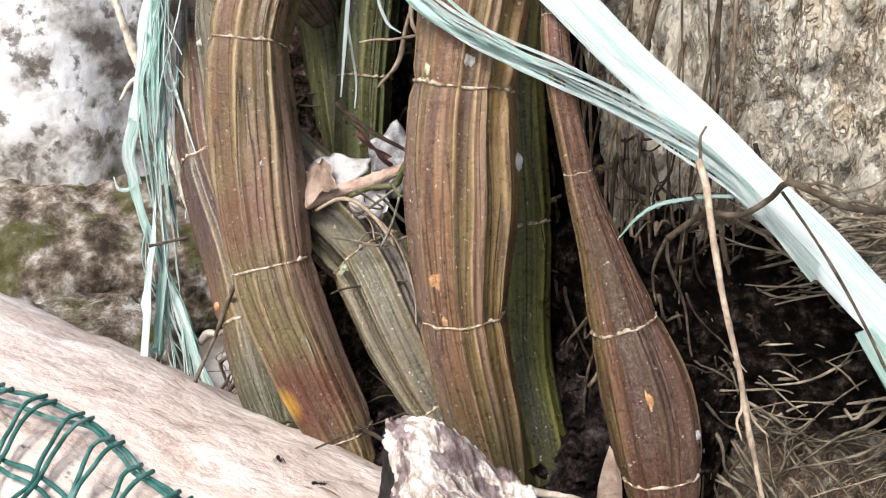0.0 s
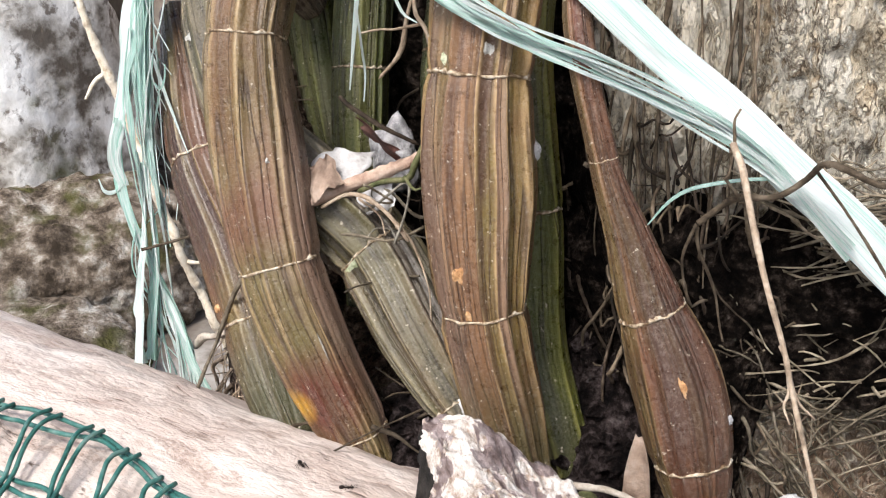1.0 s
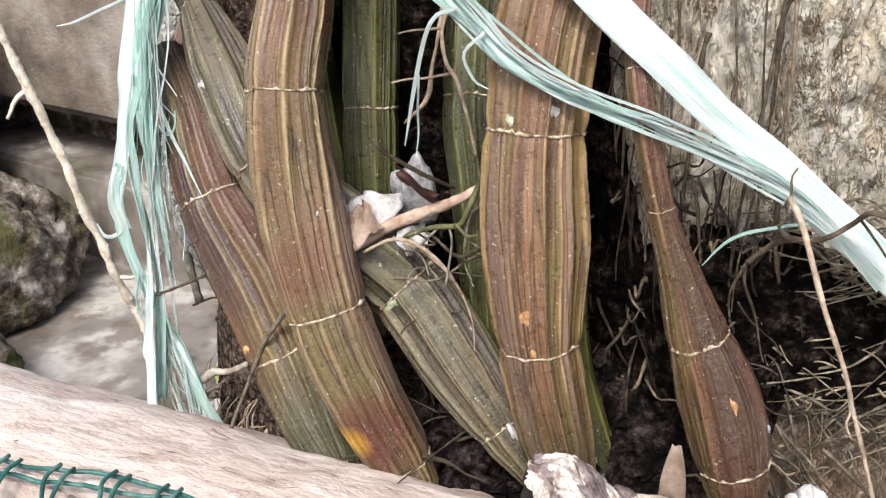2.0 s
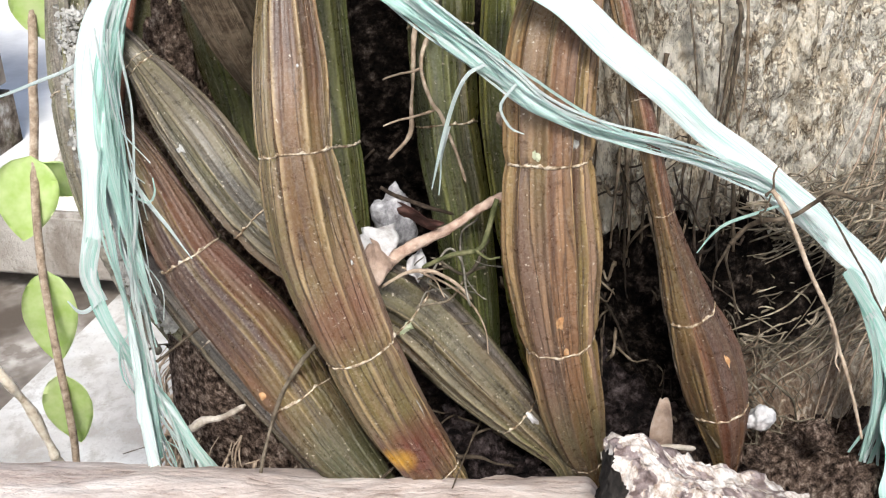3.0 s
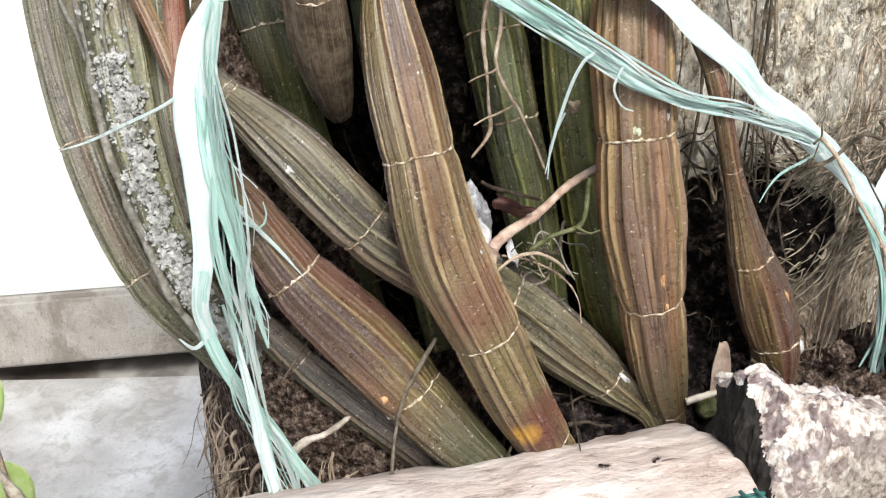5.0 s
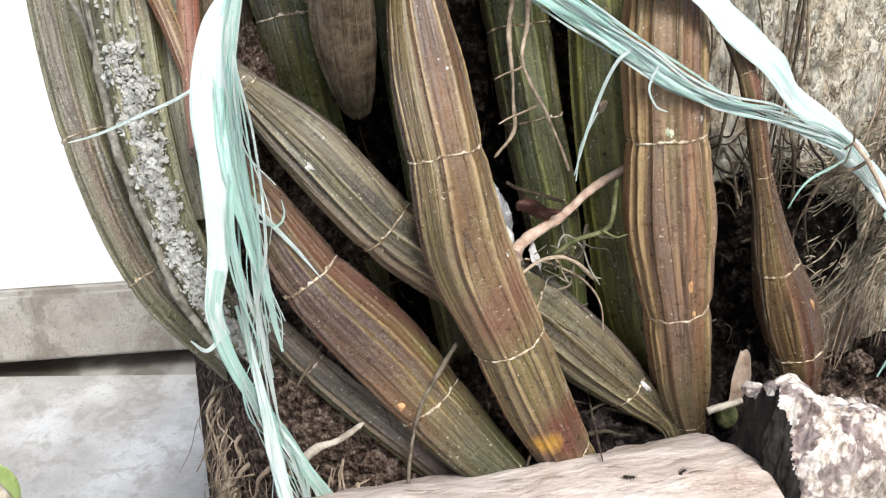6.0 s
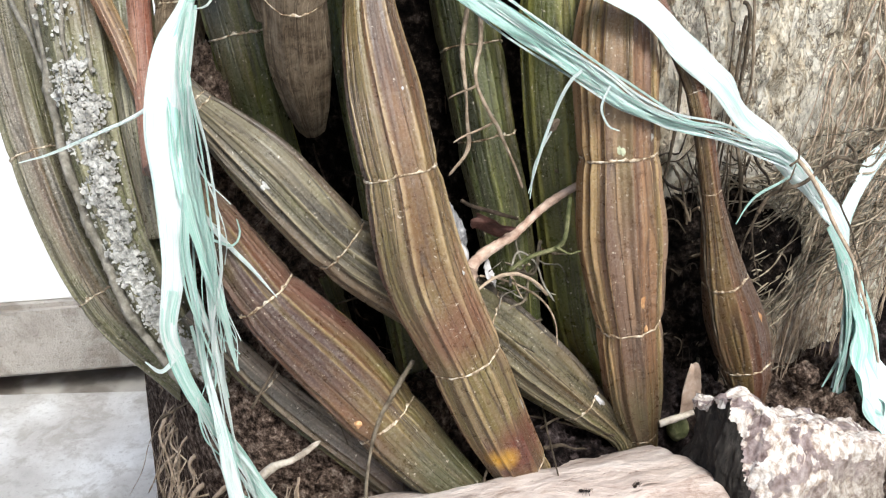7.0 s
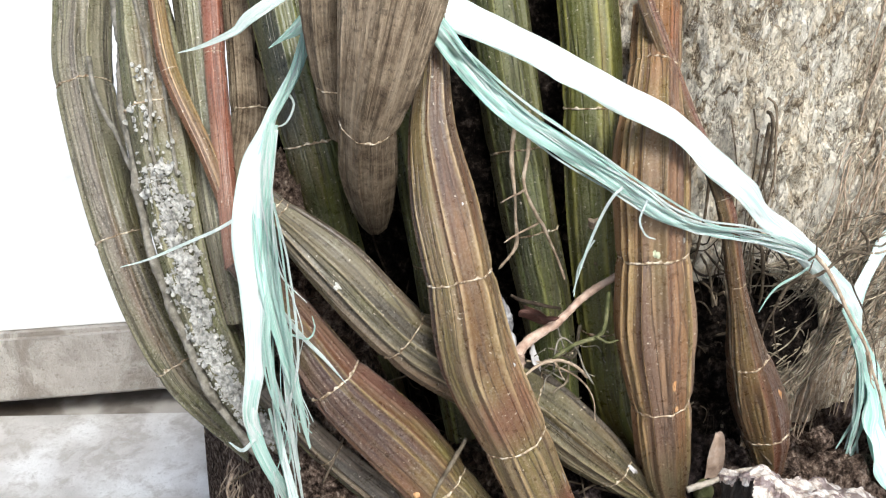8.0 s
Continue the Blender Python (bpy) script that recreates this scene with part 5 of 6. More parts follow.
right += [("band", [(0.092, 0.2075, 0.2060, 0.004), (0.1060, 0.2000, 0.183, 0.007), (0.1150, 0.1940, 0.160, 0.011), (0.1150, 0.1915, 0.140, 0.014), (0.1080, 0.1840, 0.130, 0.015), (0.098, 0.174, 0.124, 0.015), (0.088, 0.164, 0.112, 0.014)], FRONT, "raffia", 211, 0.12),
          ("band", [(0.101, 0.2030, 0.188, 0.003), (0.1190, 0.1990, 0.165, 0.007), (0.124, 0.1940, 0.142, 0.011), (0.118, 0.184, 0.131, 0.013), (0.106, 0.172, 0.122, 0.013)], FRONT, "raffia_glare", 212, 0.12)]
strand_bundle("raffia_tie", "wide mint plastic raffia band tied round trunk and canes, whitened for glare", right)


# ---- marks on the canes ----
def patch(base, name, label, place, long, wide, height, material, seed):
    """A low irregular crust or scar that sits on a cane's skin, as a part of it."""
    rng = np.random.default_rng(seed)
    path, rad, shape = CANES[base.name]
    k = int(np.argmin(np.linalg.norm(path - np.array(place), axis=1)))
    tans, sa, sb = frames(path)
    tan = tans[k]
    out = np.array(place) - path[k]
    out -= tan * (out @ tan)
    out /= np.linalg.norm(out)
    side = np.cross(tan, out)
    rings, sides = 6, 22
    edge = 1 + 0.28 * glide(np.vstack([q := rng.standard_normal((8, 3)), q[:1]]), sides + 1)[:sides, 0]
    verts = []
    for r in range(rings + 1):
        for i in range(sides):
            w = 2 * math.pi * i / sides
            f = r / rings
            a, b = math.cos(w) * f * edge[i] * wide, math.sin(w) * f * edge[i] * long
            bend = a / rad[k]
            h = height * (1 - f ** 2) * (0.6 + 0.5 * rng.random()) - 0.0004 * f
            d = out * math.cos(bend) + side * math.sin(bend)
            kk = min(max(k + int(round(b / 0.0011)) * (1 if tan @ (path[min(k + 1, len(path) - 1)] - path[k - 1]) > 0 else -1), 0), len(path) - 1)
            skin = rad[kk] * float(shape(kk, np.array([math.atan2(d @ sb[kk], d @ sa[kk]) % (2 * math.pi)]))[0])
            verts.append(path[k] + tan * b + d * (skin + h))
    faces = [(r * sides + i, r * sides + (i + 1) % sides, (r + 1) * sides + (i + 1) % sides, (r + 1) * sides + i) for r in range(rings) for i in range(sides)]
    return link_mesh(name, verts, faces, material, base, label)


patch(cane_c, "scar", "pale orange scar", (-0.0001, 0.2415, 0.2036), 0.0042, 0.0018, 0.0005, M["scar"], 1)
patch(cane_c, "knot", "small dark rimmed bud hole", (0.0012, 0.2395, 0.1938), 0.0026, 0.0013, 0.0007, M["scar"], 2)
patch(cane_c, "lichen", "pale green lichen", (-0.0029, 0.2507, 0.2550), 0.0026, 0.0014, 0.0004, M["lichen_green"], 3)
patch(cane_c, "lichen", "pale grey lichen", (0.0165, 0.2465, 0.2330), 0.0055, 0.0026, 0.0004, M["lichen"], 4)
patch(cane_c, "lichen", "pale grey lichen", (0.0060, 0.2440, 0.2580), 0.0030, 0.0020, 0.0004, M["lichen"], 5)
patch(cane_c, "lichen", "white lichen on the edge", (0.0190, 0.2530, 0.2318), 0.0030, 0.0016, 0.0012, M["leaf_white"], 6)
patch(cane_d, "scar", "pale orange scar", (0.0477, 0.2160, 0.1842), 0.0048, 0.0012, 0.0005, M["scar"], 7)
patch(cane_d, "lichen", "white fleck", (0.0585, 0.2185, 0.1735), 0.0022, 0.0012, 0.0005, M["leaf_white"], 8)
patch(cane_e, "scar", "round orange scar", (-0.0690, 0.3035, 0.1705), 0.0019, 0.0015, 0.0010, M["scar"], 9)
patch(cane_a, "lichen", "white fleck", (-0.0530, 0.2930, 0.2810), 0.0008, 0.0006, 0.0005, M["leaf_white"], 10)
patch(cane_a, "scar", "pale rubbed mark", (-0.0350, 0.2585, 0.1780), 0.0060, 0.0008, 0.0003, M["lichen"], 11)
patch(cane_a, "scar", "small pale wart", (-0.0500, 0.2785, 0.2235), 0.0010, 0.0008, 0.0007, M["lichen"], 12)
patch(cane_f, "lichen", "yellow green lichen at the node", (-0.0300, 0.2800, 0.1920), 0.0016, 0.0042, 0.0005, M["lichen_green"], 13)
patch(cane_f, "scar", "pale bud scar", (-0.0720, 0.3330, 0.2477), 0.0026, 0.0013, 0.0008, M["lichen"], 14)
patch(cane_f, "lichen", "white fleck", (-0.0010, 0.2480, 0.1640), 0.0030, 0.0013, 0.0012, M["leaf_white"], 15)
patch(cane_j, "knot", "round woody knot", (0.0006, 0.2772, 0.2551), 0.0026, 0.0025, 0.0024, M["root_dry"], 16)
patch(cane_j, "knot", "small woody knot", (-0.0010, 0.2740, 0.2380), 0.0010, 0.0009, 0.0010, M["root"], 17)


def crust(base, z0, z1, facing, count, seed):
    """Flaking lichen along a cane: many thin tilted scales in one piece."""
    rng = np.random.default_rng(seed)
    path, rad, _ = CANES[base.name]
    _, sa, sb = frames(path)
    ks = [k for k in range(len(path)) if z0 < path[k][2] < z1]
    f0 = np.array(facing) / np.linalg.norm(facing)
    verts, faces = [], []
    for _ in range(count):
        k = int(rng.choice(ks))
        t = path[min(k + 1, len(path) - 1)] - path[k]
        t /= np.linalg.norm(t)
        out = f0 - t * (f0 @ t)
        out /= np.linalg.norm(out)
        side = np.cross(t, out)
        w = rng.normal(0.05, 0.24) + 0.45 * noise.noise((path[k][2] * 120, seed, 0))
        d = out * math.cos(w) + side * math.sin(w)
        e = side * math.cos(w) - out * math.sin(w)
        c = path[k] + d * (rad[k] + rng.uniform(-0.0003, 0.0014))
        s = 0.00025 + 0.0009 * rng.random() ** 2.6
        tilt = rng.normal(0, 0.8)
        i0 = len(verts)
        m = 6
        ang = rng.uniform(0, 6.28)
        for layer in (0, 1):
            for q in range(m):
                g = ang + 2 * math.pi * q / m
                r = s * rng.uniform(0.65, 1.2)
                verts.append(c + e * math.cos(g) * r + t * math.sin(g) * r * 1.2 + d * (math.cos(g) * r * tilt + layer * 0.0004 + rng.normal(0, 0.00012)))
        faces.append(tuple(i0 + m + q for q in range(m)))
        faces += [(i0 + q, i0 + (q + 1) % m, i0 + m + (q + 1) % m, i0 + m + q) for q in range(m)]
    ob = link_mesh("lichen_crust", verts, faces, M["lichen"], base, "flaking pale grey lichen scales", None, False)
    return tagged(ob, kind="stuff")


crust(cane_n, 0.170, 0.268, (-0.80, -0.52, 0.30), 3400, 21)
crust(cane_n, 0.255, 0.300, (-0.80, -0.52, 0.30), 160, 22)


# ---- root mats ----
def mat_of_roots(name, label, starts, material, seed, single=False):
    """Many fine roots; starts: rows of (points, radius). single: each root a part of its own, else all in one mesh."""
    rng = np.random.default_rng(seed)
    verts, faces = [], []
    base = thing(name, label, "roots", at=tuple(np.asarray(starts[0][0][0], float))) if single else None
    for pts, r in starts:
        length = np.linalg.norm(np.diff(np.asarray(pts, float), axis=0), axis=1).sum()
        n = max(12, int(length / 0.0017))
        p = wander(pts, n, 0.00035 + 0.0008 * rng.random() ** 3, rng, max(5, n // 8))
        v, f, _ = tube(p, r * np.linspace(1, 0.45, n) * (1 + 0.15 * rng.standard_normal(n)).clip(0.6, 1.5), 5, 0.08, rng)
        if single:
            link_mesh("rootlet", v, f, material, base)
            continue
        i0 = sum(len(x) for x in verts)
        verts.append(v)
        faces += [tuple(i0 + q for q in g) for g in f]
    if single:
        return base
    return tagged(link_mesh(name, np.vstack(verts), faces, material), label, "roots", kind="stuff")


def fan(count, seed, a0, a1, z0, z1, span, drop, out, rad):
    """Roots that leave a knot on the trunk sideways and droop."""
    rng = np.random.default_rng(seed)
    rows = []
    for _ in range(count):
        a, z = rng.uniform(a0, a1), rng.uniform(z0, z1)
        da = rng.uniform(*span)
        dz = rng.uniform(*drop)
        o = rng.uniform(*out)
        bow = rng.normal(0, 0.25)
        pts = []
        for s in np.linspace(0, 1, 6):
            ang = a + da * (s if dz > -0.06 else 1 - (1 - s) ** 2)
            pts.append(trunk_point(ang, z + dz * s ** (1.5 + bow) + 0.0016 * rng.standard_normal(), 0.0025 + o * math.sin(math.pi * min(1, s + 0.12))))
        rows.append((pts, rng.uniform(*rad)))
    return rows


tan_rows = fan(165, 51, 254, 284, 0.170, 0.230, (-22, -5), (-0.036, 0.004), (0.002, 0.010), (0.0002, 0.0006))
tan_rows += fan(60, 47, 240, 252, 0.170, 0.232, (5, 16), (-0.030, 0.014), (0.002, 0.007), (0.0002, 0.00055))
mat_of_roots("root_mat", "mat of fine tan aerial roots clinging to the bark", tan_rows, M["root_tan"], 54, True)
side_rows = fan(95, 52, 264, 292, 0.175, 0.265, (-10, 3), (-0.100, -0.030), (0.001, 0.006), (0.0002, 0.0006))
side_rows += fan(50, 53, 268, 294, 0.25, 0.36, (-6, 5), (-0.10, -0.04), (0.0, 0.003), (0.0002, 0.0006))
mat_of_roots("root_mat", "dry tan roots running down the side of the bark", side_rows, M["root_dry"], 59, True)
foot_rows = fan(60, 50, 239, 256, 0.128, 0.180, (-4, 13), (-0.045, 0.004), (0.001, 0.006), (0.0002, 0.0007))
mat_of_roots("root_mat", "pale brown roots spreading over the bark at the trunk foot", foot_rows, M["root_tan"], 49, True)
dark_rows = fan(110, 55, 217, 248, 0.125, 0.235, (-6, 9), (-0.060, 0.02), (0.001, 0.010), (0.0002, 0.0007))
dark_rows += fan(50, 57, 180, 220, 0.150, 0.300, (-6, 10), (-0.10, 0.0), (0.002, 0.012), (0.0003, 0.0007))
mat_of_roots("root_mat", "tangle of dark fine roots at the trunk foot", dark_rows, M["root_dark"], 58, True)
mid_rows = fan(34, 56, 232, 250, 0.118, 0.200, (-6, 10), (-0.035, 0.012), (0.001, 0.007), (0.0002, 0.0006))
mid_rows += fan(60, 45, 212, 238, 0.125, 0.225, (-7, 8), (-0.045, 0.012), (0.004, 0.013), (0.0003, 0.0008))
mid_rows += fan(22, 48, 222, 244, 0.225, 0.300, (-3, 4), (-0.10, -0.05), (0.003, 0.008), (0.0003, 0.0008))
mat_of_roots("root_mat", "thin brown roots hanging in the dark hollow", mid_rows, M["root"], 46, True)

rng = np.random.default_rng(61)
rows = []
for _ in range(520):
    a = rng.uniform(162, 200)
    r = 0.203 + 0.019 * math.exp(-((a - 178) / 12) ** 2) + rng.uniform(-0.006, 0.004)
    w = np.array([math.cos(radians(a)), math.sin(radians(a)), 0])
    p0 = np.array([0.14 + r * w[0], 0.36 + r * w[1], rng.uniform(0.02, 0.135)])
    t = np.array([-w[1], w[0], 0]) * rng.normal(0, 0.016)
    fall = rng.uniform(0.010, 0.055)
    rows.append(([p0 - w * 0.003, p0 + w * 0.002 + t * 0.25 - np.array([0, 0, 0.2 * fall]), p0 + w * 0.0025 * rng.random() + t * 0.6 - np.array([0, 0, 0.6 * fall]), p0 + w * 0.004 * rng.random() + t - np.array([0, 0, fall])], 0.0002 + 0.0009 * rng.random() ** 3))
mat_of_roots("root_fringe", "fringe of pale dry roots on the side of the soil", rows, M["root_dry"], 62)

rng = np.random.default_rng(63)
rows = []
for _ in range(130):
    x, y = rng.uniform(-0.090, 0.01), rng.uniform(0.262, 0.40)
    p0 = np.array([x, y, soil_height(x, y) + 0.001])
    d = rng.standard_normal(3) * np.array([0.012, 0.012, 0.003])
    rows.append(([p0 - d, p0 + np.array([0, 0, 0.003]), p0 + d], rng.uniform(0.0002, 0.0006)))
mat_of_roots("root_litter", "thin dry rootlets lying on the soil", rows, M["root"], 64)

# ---- loose crumbs on the soil ----
rng = np.random.default_rng(66)
verts, faces = [], []
for _ in range(2600):
    x, y = rng.uniform(-0.094, 0.05), rng.uniform(0.235, 0.395)
    if y < 0.262 - 0.75 * (x + 0.02):
        continue
    r = 0.0006 + 0.0042 * rng.random() ** 3.5
    c = np.array([x, y, soil_height(x, y) + 0.3 * r])
    turn = rng.uniform(0, 6.28)
    i0 = len(verts)
    for z, k, m in ((-0.7, 0.7, 5), (0.15, 1.0, 5), (0.8, 0.5, 5)):
        for q in range(m):
            w = turn + 6.283 * q / m + z
            verts.append(c + r * np.array([math.cos(w) * k * rng.uniform(0.7, 1.25), math.sin(w) * k * rng.uniform(0.7, 1.25), z * rng.uniform(0.7, 1.2)]))
    for lv in (0, 1):
        faces += [(i0 + lv * 5 + q, i0 + lv * 5 + (q + 1) % 5, i0 + lv * 5 + 5 + (q + 1) % 5, i0 + lv * 5 + 5 + q) for q in range(5)]
    faces += [tuple(i0 + 10 + q for q in range(5)), tuple(i0 + 4 - q for q in range(5))]
tagged(link_mesh("soil_crumbs", verts, faces, M["soil"], smooth=False), "loose crumbs of brown soil under the canes", "soil", kind="stuff")

# ---- single roots and twigs ----
rng = np.random.default_rng(70)
root("hanging_root", "long tan aerial root hanging before the bark", [(0.0535, 0.2125, 0.2425), (0.0545, 0.2085, 0.2385), (0.0551, 0.2029, 0.2315), (0.0563, 0.1975, 0.2228), (0.0577, 0.1912, 0.2116), (0.0609, 0.1861, 0.1976), (0.0644, 0.1799, 0.1804), (0.0665, 0.1770, 0.1690)], 0.00070, M["root_dry"], rng, 0.75, 0.0005,
     branches=[[(0.0585, 0.1895, 0.2070), (0.0615, 0.1880, 0.2010), (0.0630, 0.1870, 0.1950), (0.0660, 0.1865, 0.1915)], [(0.0600, 0.1875, 0.2010), (0.0595, 0.1860, 0.1960), (0.0600, 0.1845, 0.1920)]])
root("crossing_root", "brown woody root lying over the raffia band", [(0.0505, 0.2225, 0.2215), (0.0550, 0.2215, 0.2255), (0.0580, 0.2185, 0.2285), (0.0640, 0.2130, 0.2305), (0.0685, 0.2080, 0.2355), (0.0706, 0.2030, 0.2400), (0.0760, 0.2000, 0.2385), (0.0880, 0.2010, 0.2350), (0.1150, 0.2120, 0.2300)], 0.00078, M["root"], rng, 0.7, 0.0007,
     branches=[[(0.0545, 0.2150, 0.2395), (0.0535, 0.2130, 0.2440), (0.0545, 0.2120, 0.2500)], [(0.0505, 0.2225, 0.2215), (0.0520, 0.2240, 0.2140), (0.0550, 0.2230, 0.2050), (0.0580, 0.2205, 0.1930)], [(0.0580, 0.2185, 0.2285), (0.0555, 0.2150, 0.2340), (0.0542, 0.2130, 0.2405)], [(0.0505, 0.2225, 0.2215), (0.0480, 0.2250, 0.2130), (0.0500, 0.2260, 0.2040)]])
root("hanging_root", "thin brown root over the raffia band", [(0.0700, 0.2075, 0.2370), (0.0830, 0.2030, 0.2190), (0.0930, 0.1990, 0.2010), (0.1030, 0.1945, 0.1800), (0.1090, 0.1920, 0.1620)], 0.0004, M["root"], rng, 0.6, 0.0006)
root("dry_twig", "pinkish brown dry twig wedged behind the canes", [(-0.0400, 0.2835, 0.2098), (-0.0250, 0.2885, 0.2141), (-0.0076, 0.2815, 0.2236), (0.0091, 0.2725, 0.2330), (0.0150, 0.2695, 0.2363)], 0.0017, M["twig"], rng, 0.75, 0.0005)
root("leaf_stalk", "dark curved stalk of a dead leaf", [(-0.0300, 0.2915, 0.2375), (-0.0265, 0.2890, 0.2345), (-0.0190, 0.2840, 0.2310), (-0.0090, 0.2830, 0.2255)], 0.0007, M["root_dark"], rng, 0.8, 0.0003)
root("climbing_root", "thin brown root climbing a mossy cane", [(0.0054, 0.3085, 0.2925), (-0.0020, 0.3045, 0.2797), (-0.0080, 0.3010, 0.2684), (-0.0085, 0.2965, 0.2596), (-0.0055, 0.2940, 0.2541), (-0.0035, 0.2895, 0.2446), (-0.0020, 0.2860, 0.2335)], 0.0008, M["root_dry"], rng, 0.6, 0.0005,
     branches=[[(-0.0080, 0.3010, 0.2684), (-0.0150, 0.3015, 0.2675), (-0.0205, 0.3030, 0.2665)], [(-0.0070, 0.2955, 0.2560), (-0.0150, 0.2975, 0.2548), (-0.0235, 0.2990, 0.2535)]])
root("climbing_root", "thin grey brown root beside a mossy cane", [(0.0043, 0.3125, 0.2919), (-0.0050, 0.3090, 0.2770), (-0.0110, 0.3040, 0.2588), (-0.0130, 0.3010, 0.2475), (-0.0190, 0.3040, 0.2395)], 0.0008, M["root_dry"], rng, 0.7, 0.0006)
root("green_root", "bent greenish root with a pale tip", [(-0.0050, 0.2660, 0.2361), (-0.0110, 0.2640, 0.2262), (-0.0130, 0.2660, 0.2215), (-0.0190, 0.2715, 0.2187), (-0.0260, 0.2760, 0.2150)], 0.0009, M["root_green"], rng, 0.8, 0.0004,
     branches=[[(-0.0135, 0.2660, 0.2217), (-0.0110, 0.2620, 0.2200), (-0.0090, 0.2590, 0.2205)]])
root("pale_root", "pale crooked root on the debris", [(-0.0365, 0.2835, 0.2085), (-0.0300, 0.2790, 0.2130), (-0.0240, 0.2735, 0.2135), (-0.0180, 0.2700, 0.2095), (-0.0130, 0.2680, 0.2030)], 0.0006, M["root_dry"], rng, 0.8, 0.0006,
     branches=[[(-0.0260, 0.2750, 0.2135), (-0.0210, 0.2760, 0.2080), (-0.0190, 0.2740, 0.2030)]])
root("pale_root", "pale crooked root on the debris", [(-0.0270, 0.2860, 0.2110), (-0.0190, 0.2800, 0.2075), (-0.0120, 0.2740, 0.2010), (-0.0080, 0.2690, 0.1900), (-0.0075, 0.2660, 0.1790)], 0.0004, M["root_dry"], rng, 0.7, 0.0009)
root("hooked_rootlet", "thin brown rootlet hooked over a leaning cane", [(-0.0545, 0.2930, 0.1900), (-0.0588, 0.2931, 0.1869), (-0.0625, 0.2944, 0.1816), (-0.0672, 0.2970, 0.1728), (-0.0718, 0.2976, 0.1624), (-0.0780, 0.2950, 0.1480), (-0.0812, 0.2925, 0.1390)], 0.0008, M["root_tan"], rng, 0.7, 0.0003)
for k in range(11):
    c = np.array([-0.014, 0.279, 0.203]) + rng.standard_normal(3) * np.array([0.009, 0.006, 0.007])
    d = rng.standard_normal(3) * np.array([0.010, 0.006, 0.007])
    bow = rng.standard_normal(3) * 0.005
    root("litter_root", "thin crooked dry root among the debris", [c - d, c - 0.4 * d + bow, c + 0.3 * d + 0.8 * bow, c + d], float(rng.uniform(0.0003, 0.0007)), M["root_tan" if k % 2 else "root_grey"], rng, 0.6, 0.0012, group="dry roots among the debris")
root("thin_root", "thin pale root running down beside a cane", [(0.0278, 0.2362, 0.2365), (0.0318, 0.2335, 0.2180), (0.0352, 0.2322, 0.1985), (0.0390, 0.2285, 0.1800), (0.0432, 0.2235, 0.1630), (0.0480, 0.2140, 0.1500)], 0.0006, M["root"], rng, 0.8, 0.0004)
root("pale_root", "forked whitish root sticking out of the soil", [(-0.0860, 0.3380, 0.1420), (-0.0820, 0.3330, 0.1460), (-0.0760, 0.3270, 0.1500), (-0.0700, 0.3210, 0.1560)], 0.0015, M["root_pale"], rng, 0.6, 0.0008,
     branches=[[(-0.0760, 0.3270, 0.1500), (-0.0720, 0.3300, 0.1480), (-0.0690, 0.3310, 0.1420)]])
root("pale_root", "flat pale root lying on the soil", [(0.0160, 0.2360, 0.1480), (0.0240, 0.2290, 0.1500), (0.0330, 0.2230, 0.1520), (0.0420, 0.2190, 0.1500)], 0.0014, M["root_pale"], rng, 0.6, 0.0006)
root("climbing_root", "grey root running down between two old canes", [(-0.0480, 0.4690, 0.3330), (-0.0570, 0.4550, 0.3150), (-0.0710, 0.4400, 0.2885), (-0.0830, 0.4205, 0.2500), (-0.0880, 0.4040, 0.2180), (-0.0890, 0.3840, 0.1880), (-0.0840, 0.362, 0.16)], 0.0021, M["root_grey"], rng, 0.8, 0.0006)
root("climbing_root", "thin grey root on an old cane", [(-0.0540, 0.4480, 0.3300), (-0.0660, 0.4290, 0.3050), (-0.0750, 0.4200, 0.2850), (-0.0835, 0.4080, 0.2580)], 0.0010, M["root_grey"], rng, 0.8, 0.0006)
root("climbing_root", "thin grey root on an old cane", [(-0.0500, 0.4440, 0.3380), (-0.0590, 0.4290, 0.3150), (-0.0690, 0.4170, 0.2900), (-0.0760, 0.4080, 0.2700)], 0.0008, M["root_grey"], rng, 0.8, 0.0007)
root("climbing_root", "dry grey root bridging two old canes", [(-0.0500, 0.4880, 0.2950), (-0.0560, 0.4780, 0.2880), (-0.0640, 0.4600, 0.2780), (-0.0740, 0.4370, 0.2650)], 0.0011, M["root_grey"], rng, 0.8, 0.0010)
root("dry_twig", "short brown twig beside the cane foot", [(-0.0250, 0.2600, 0.1520), (-0.0160, 0.2560, 0.1490), (-0.0060, 0.2530, 0.1430)], 0.0007, M["root"], rng, 0.7, 0.0003)
root("dry_stalk", "jointed cream dry stalk standing behind the log", [(-0.2125, 0.5482, 0.40), (-0.1829, 0.5414, 0.30), (-0.1533, 0.5345, 0.20), (-0.1250, 0.5285, 0.10), (-0.1000, 0.5230, 0.02), (-0.049, 0.508, -0.228)], 0.0024, M["stalk"], rng, 1.0, 0.0006,
     branches=[[(-0.1533, 0.5345, 0.20), (-0.1600, 0.5300, 0.195), (-0.1640, 0.5270, 0.188)], [(-0.1250, 0.5285, 0.10), (-0.1190, 0.5250, 0.099), (-0.1140, 0.5230, 0.102)]])


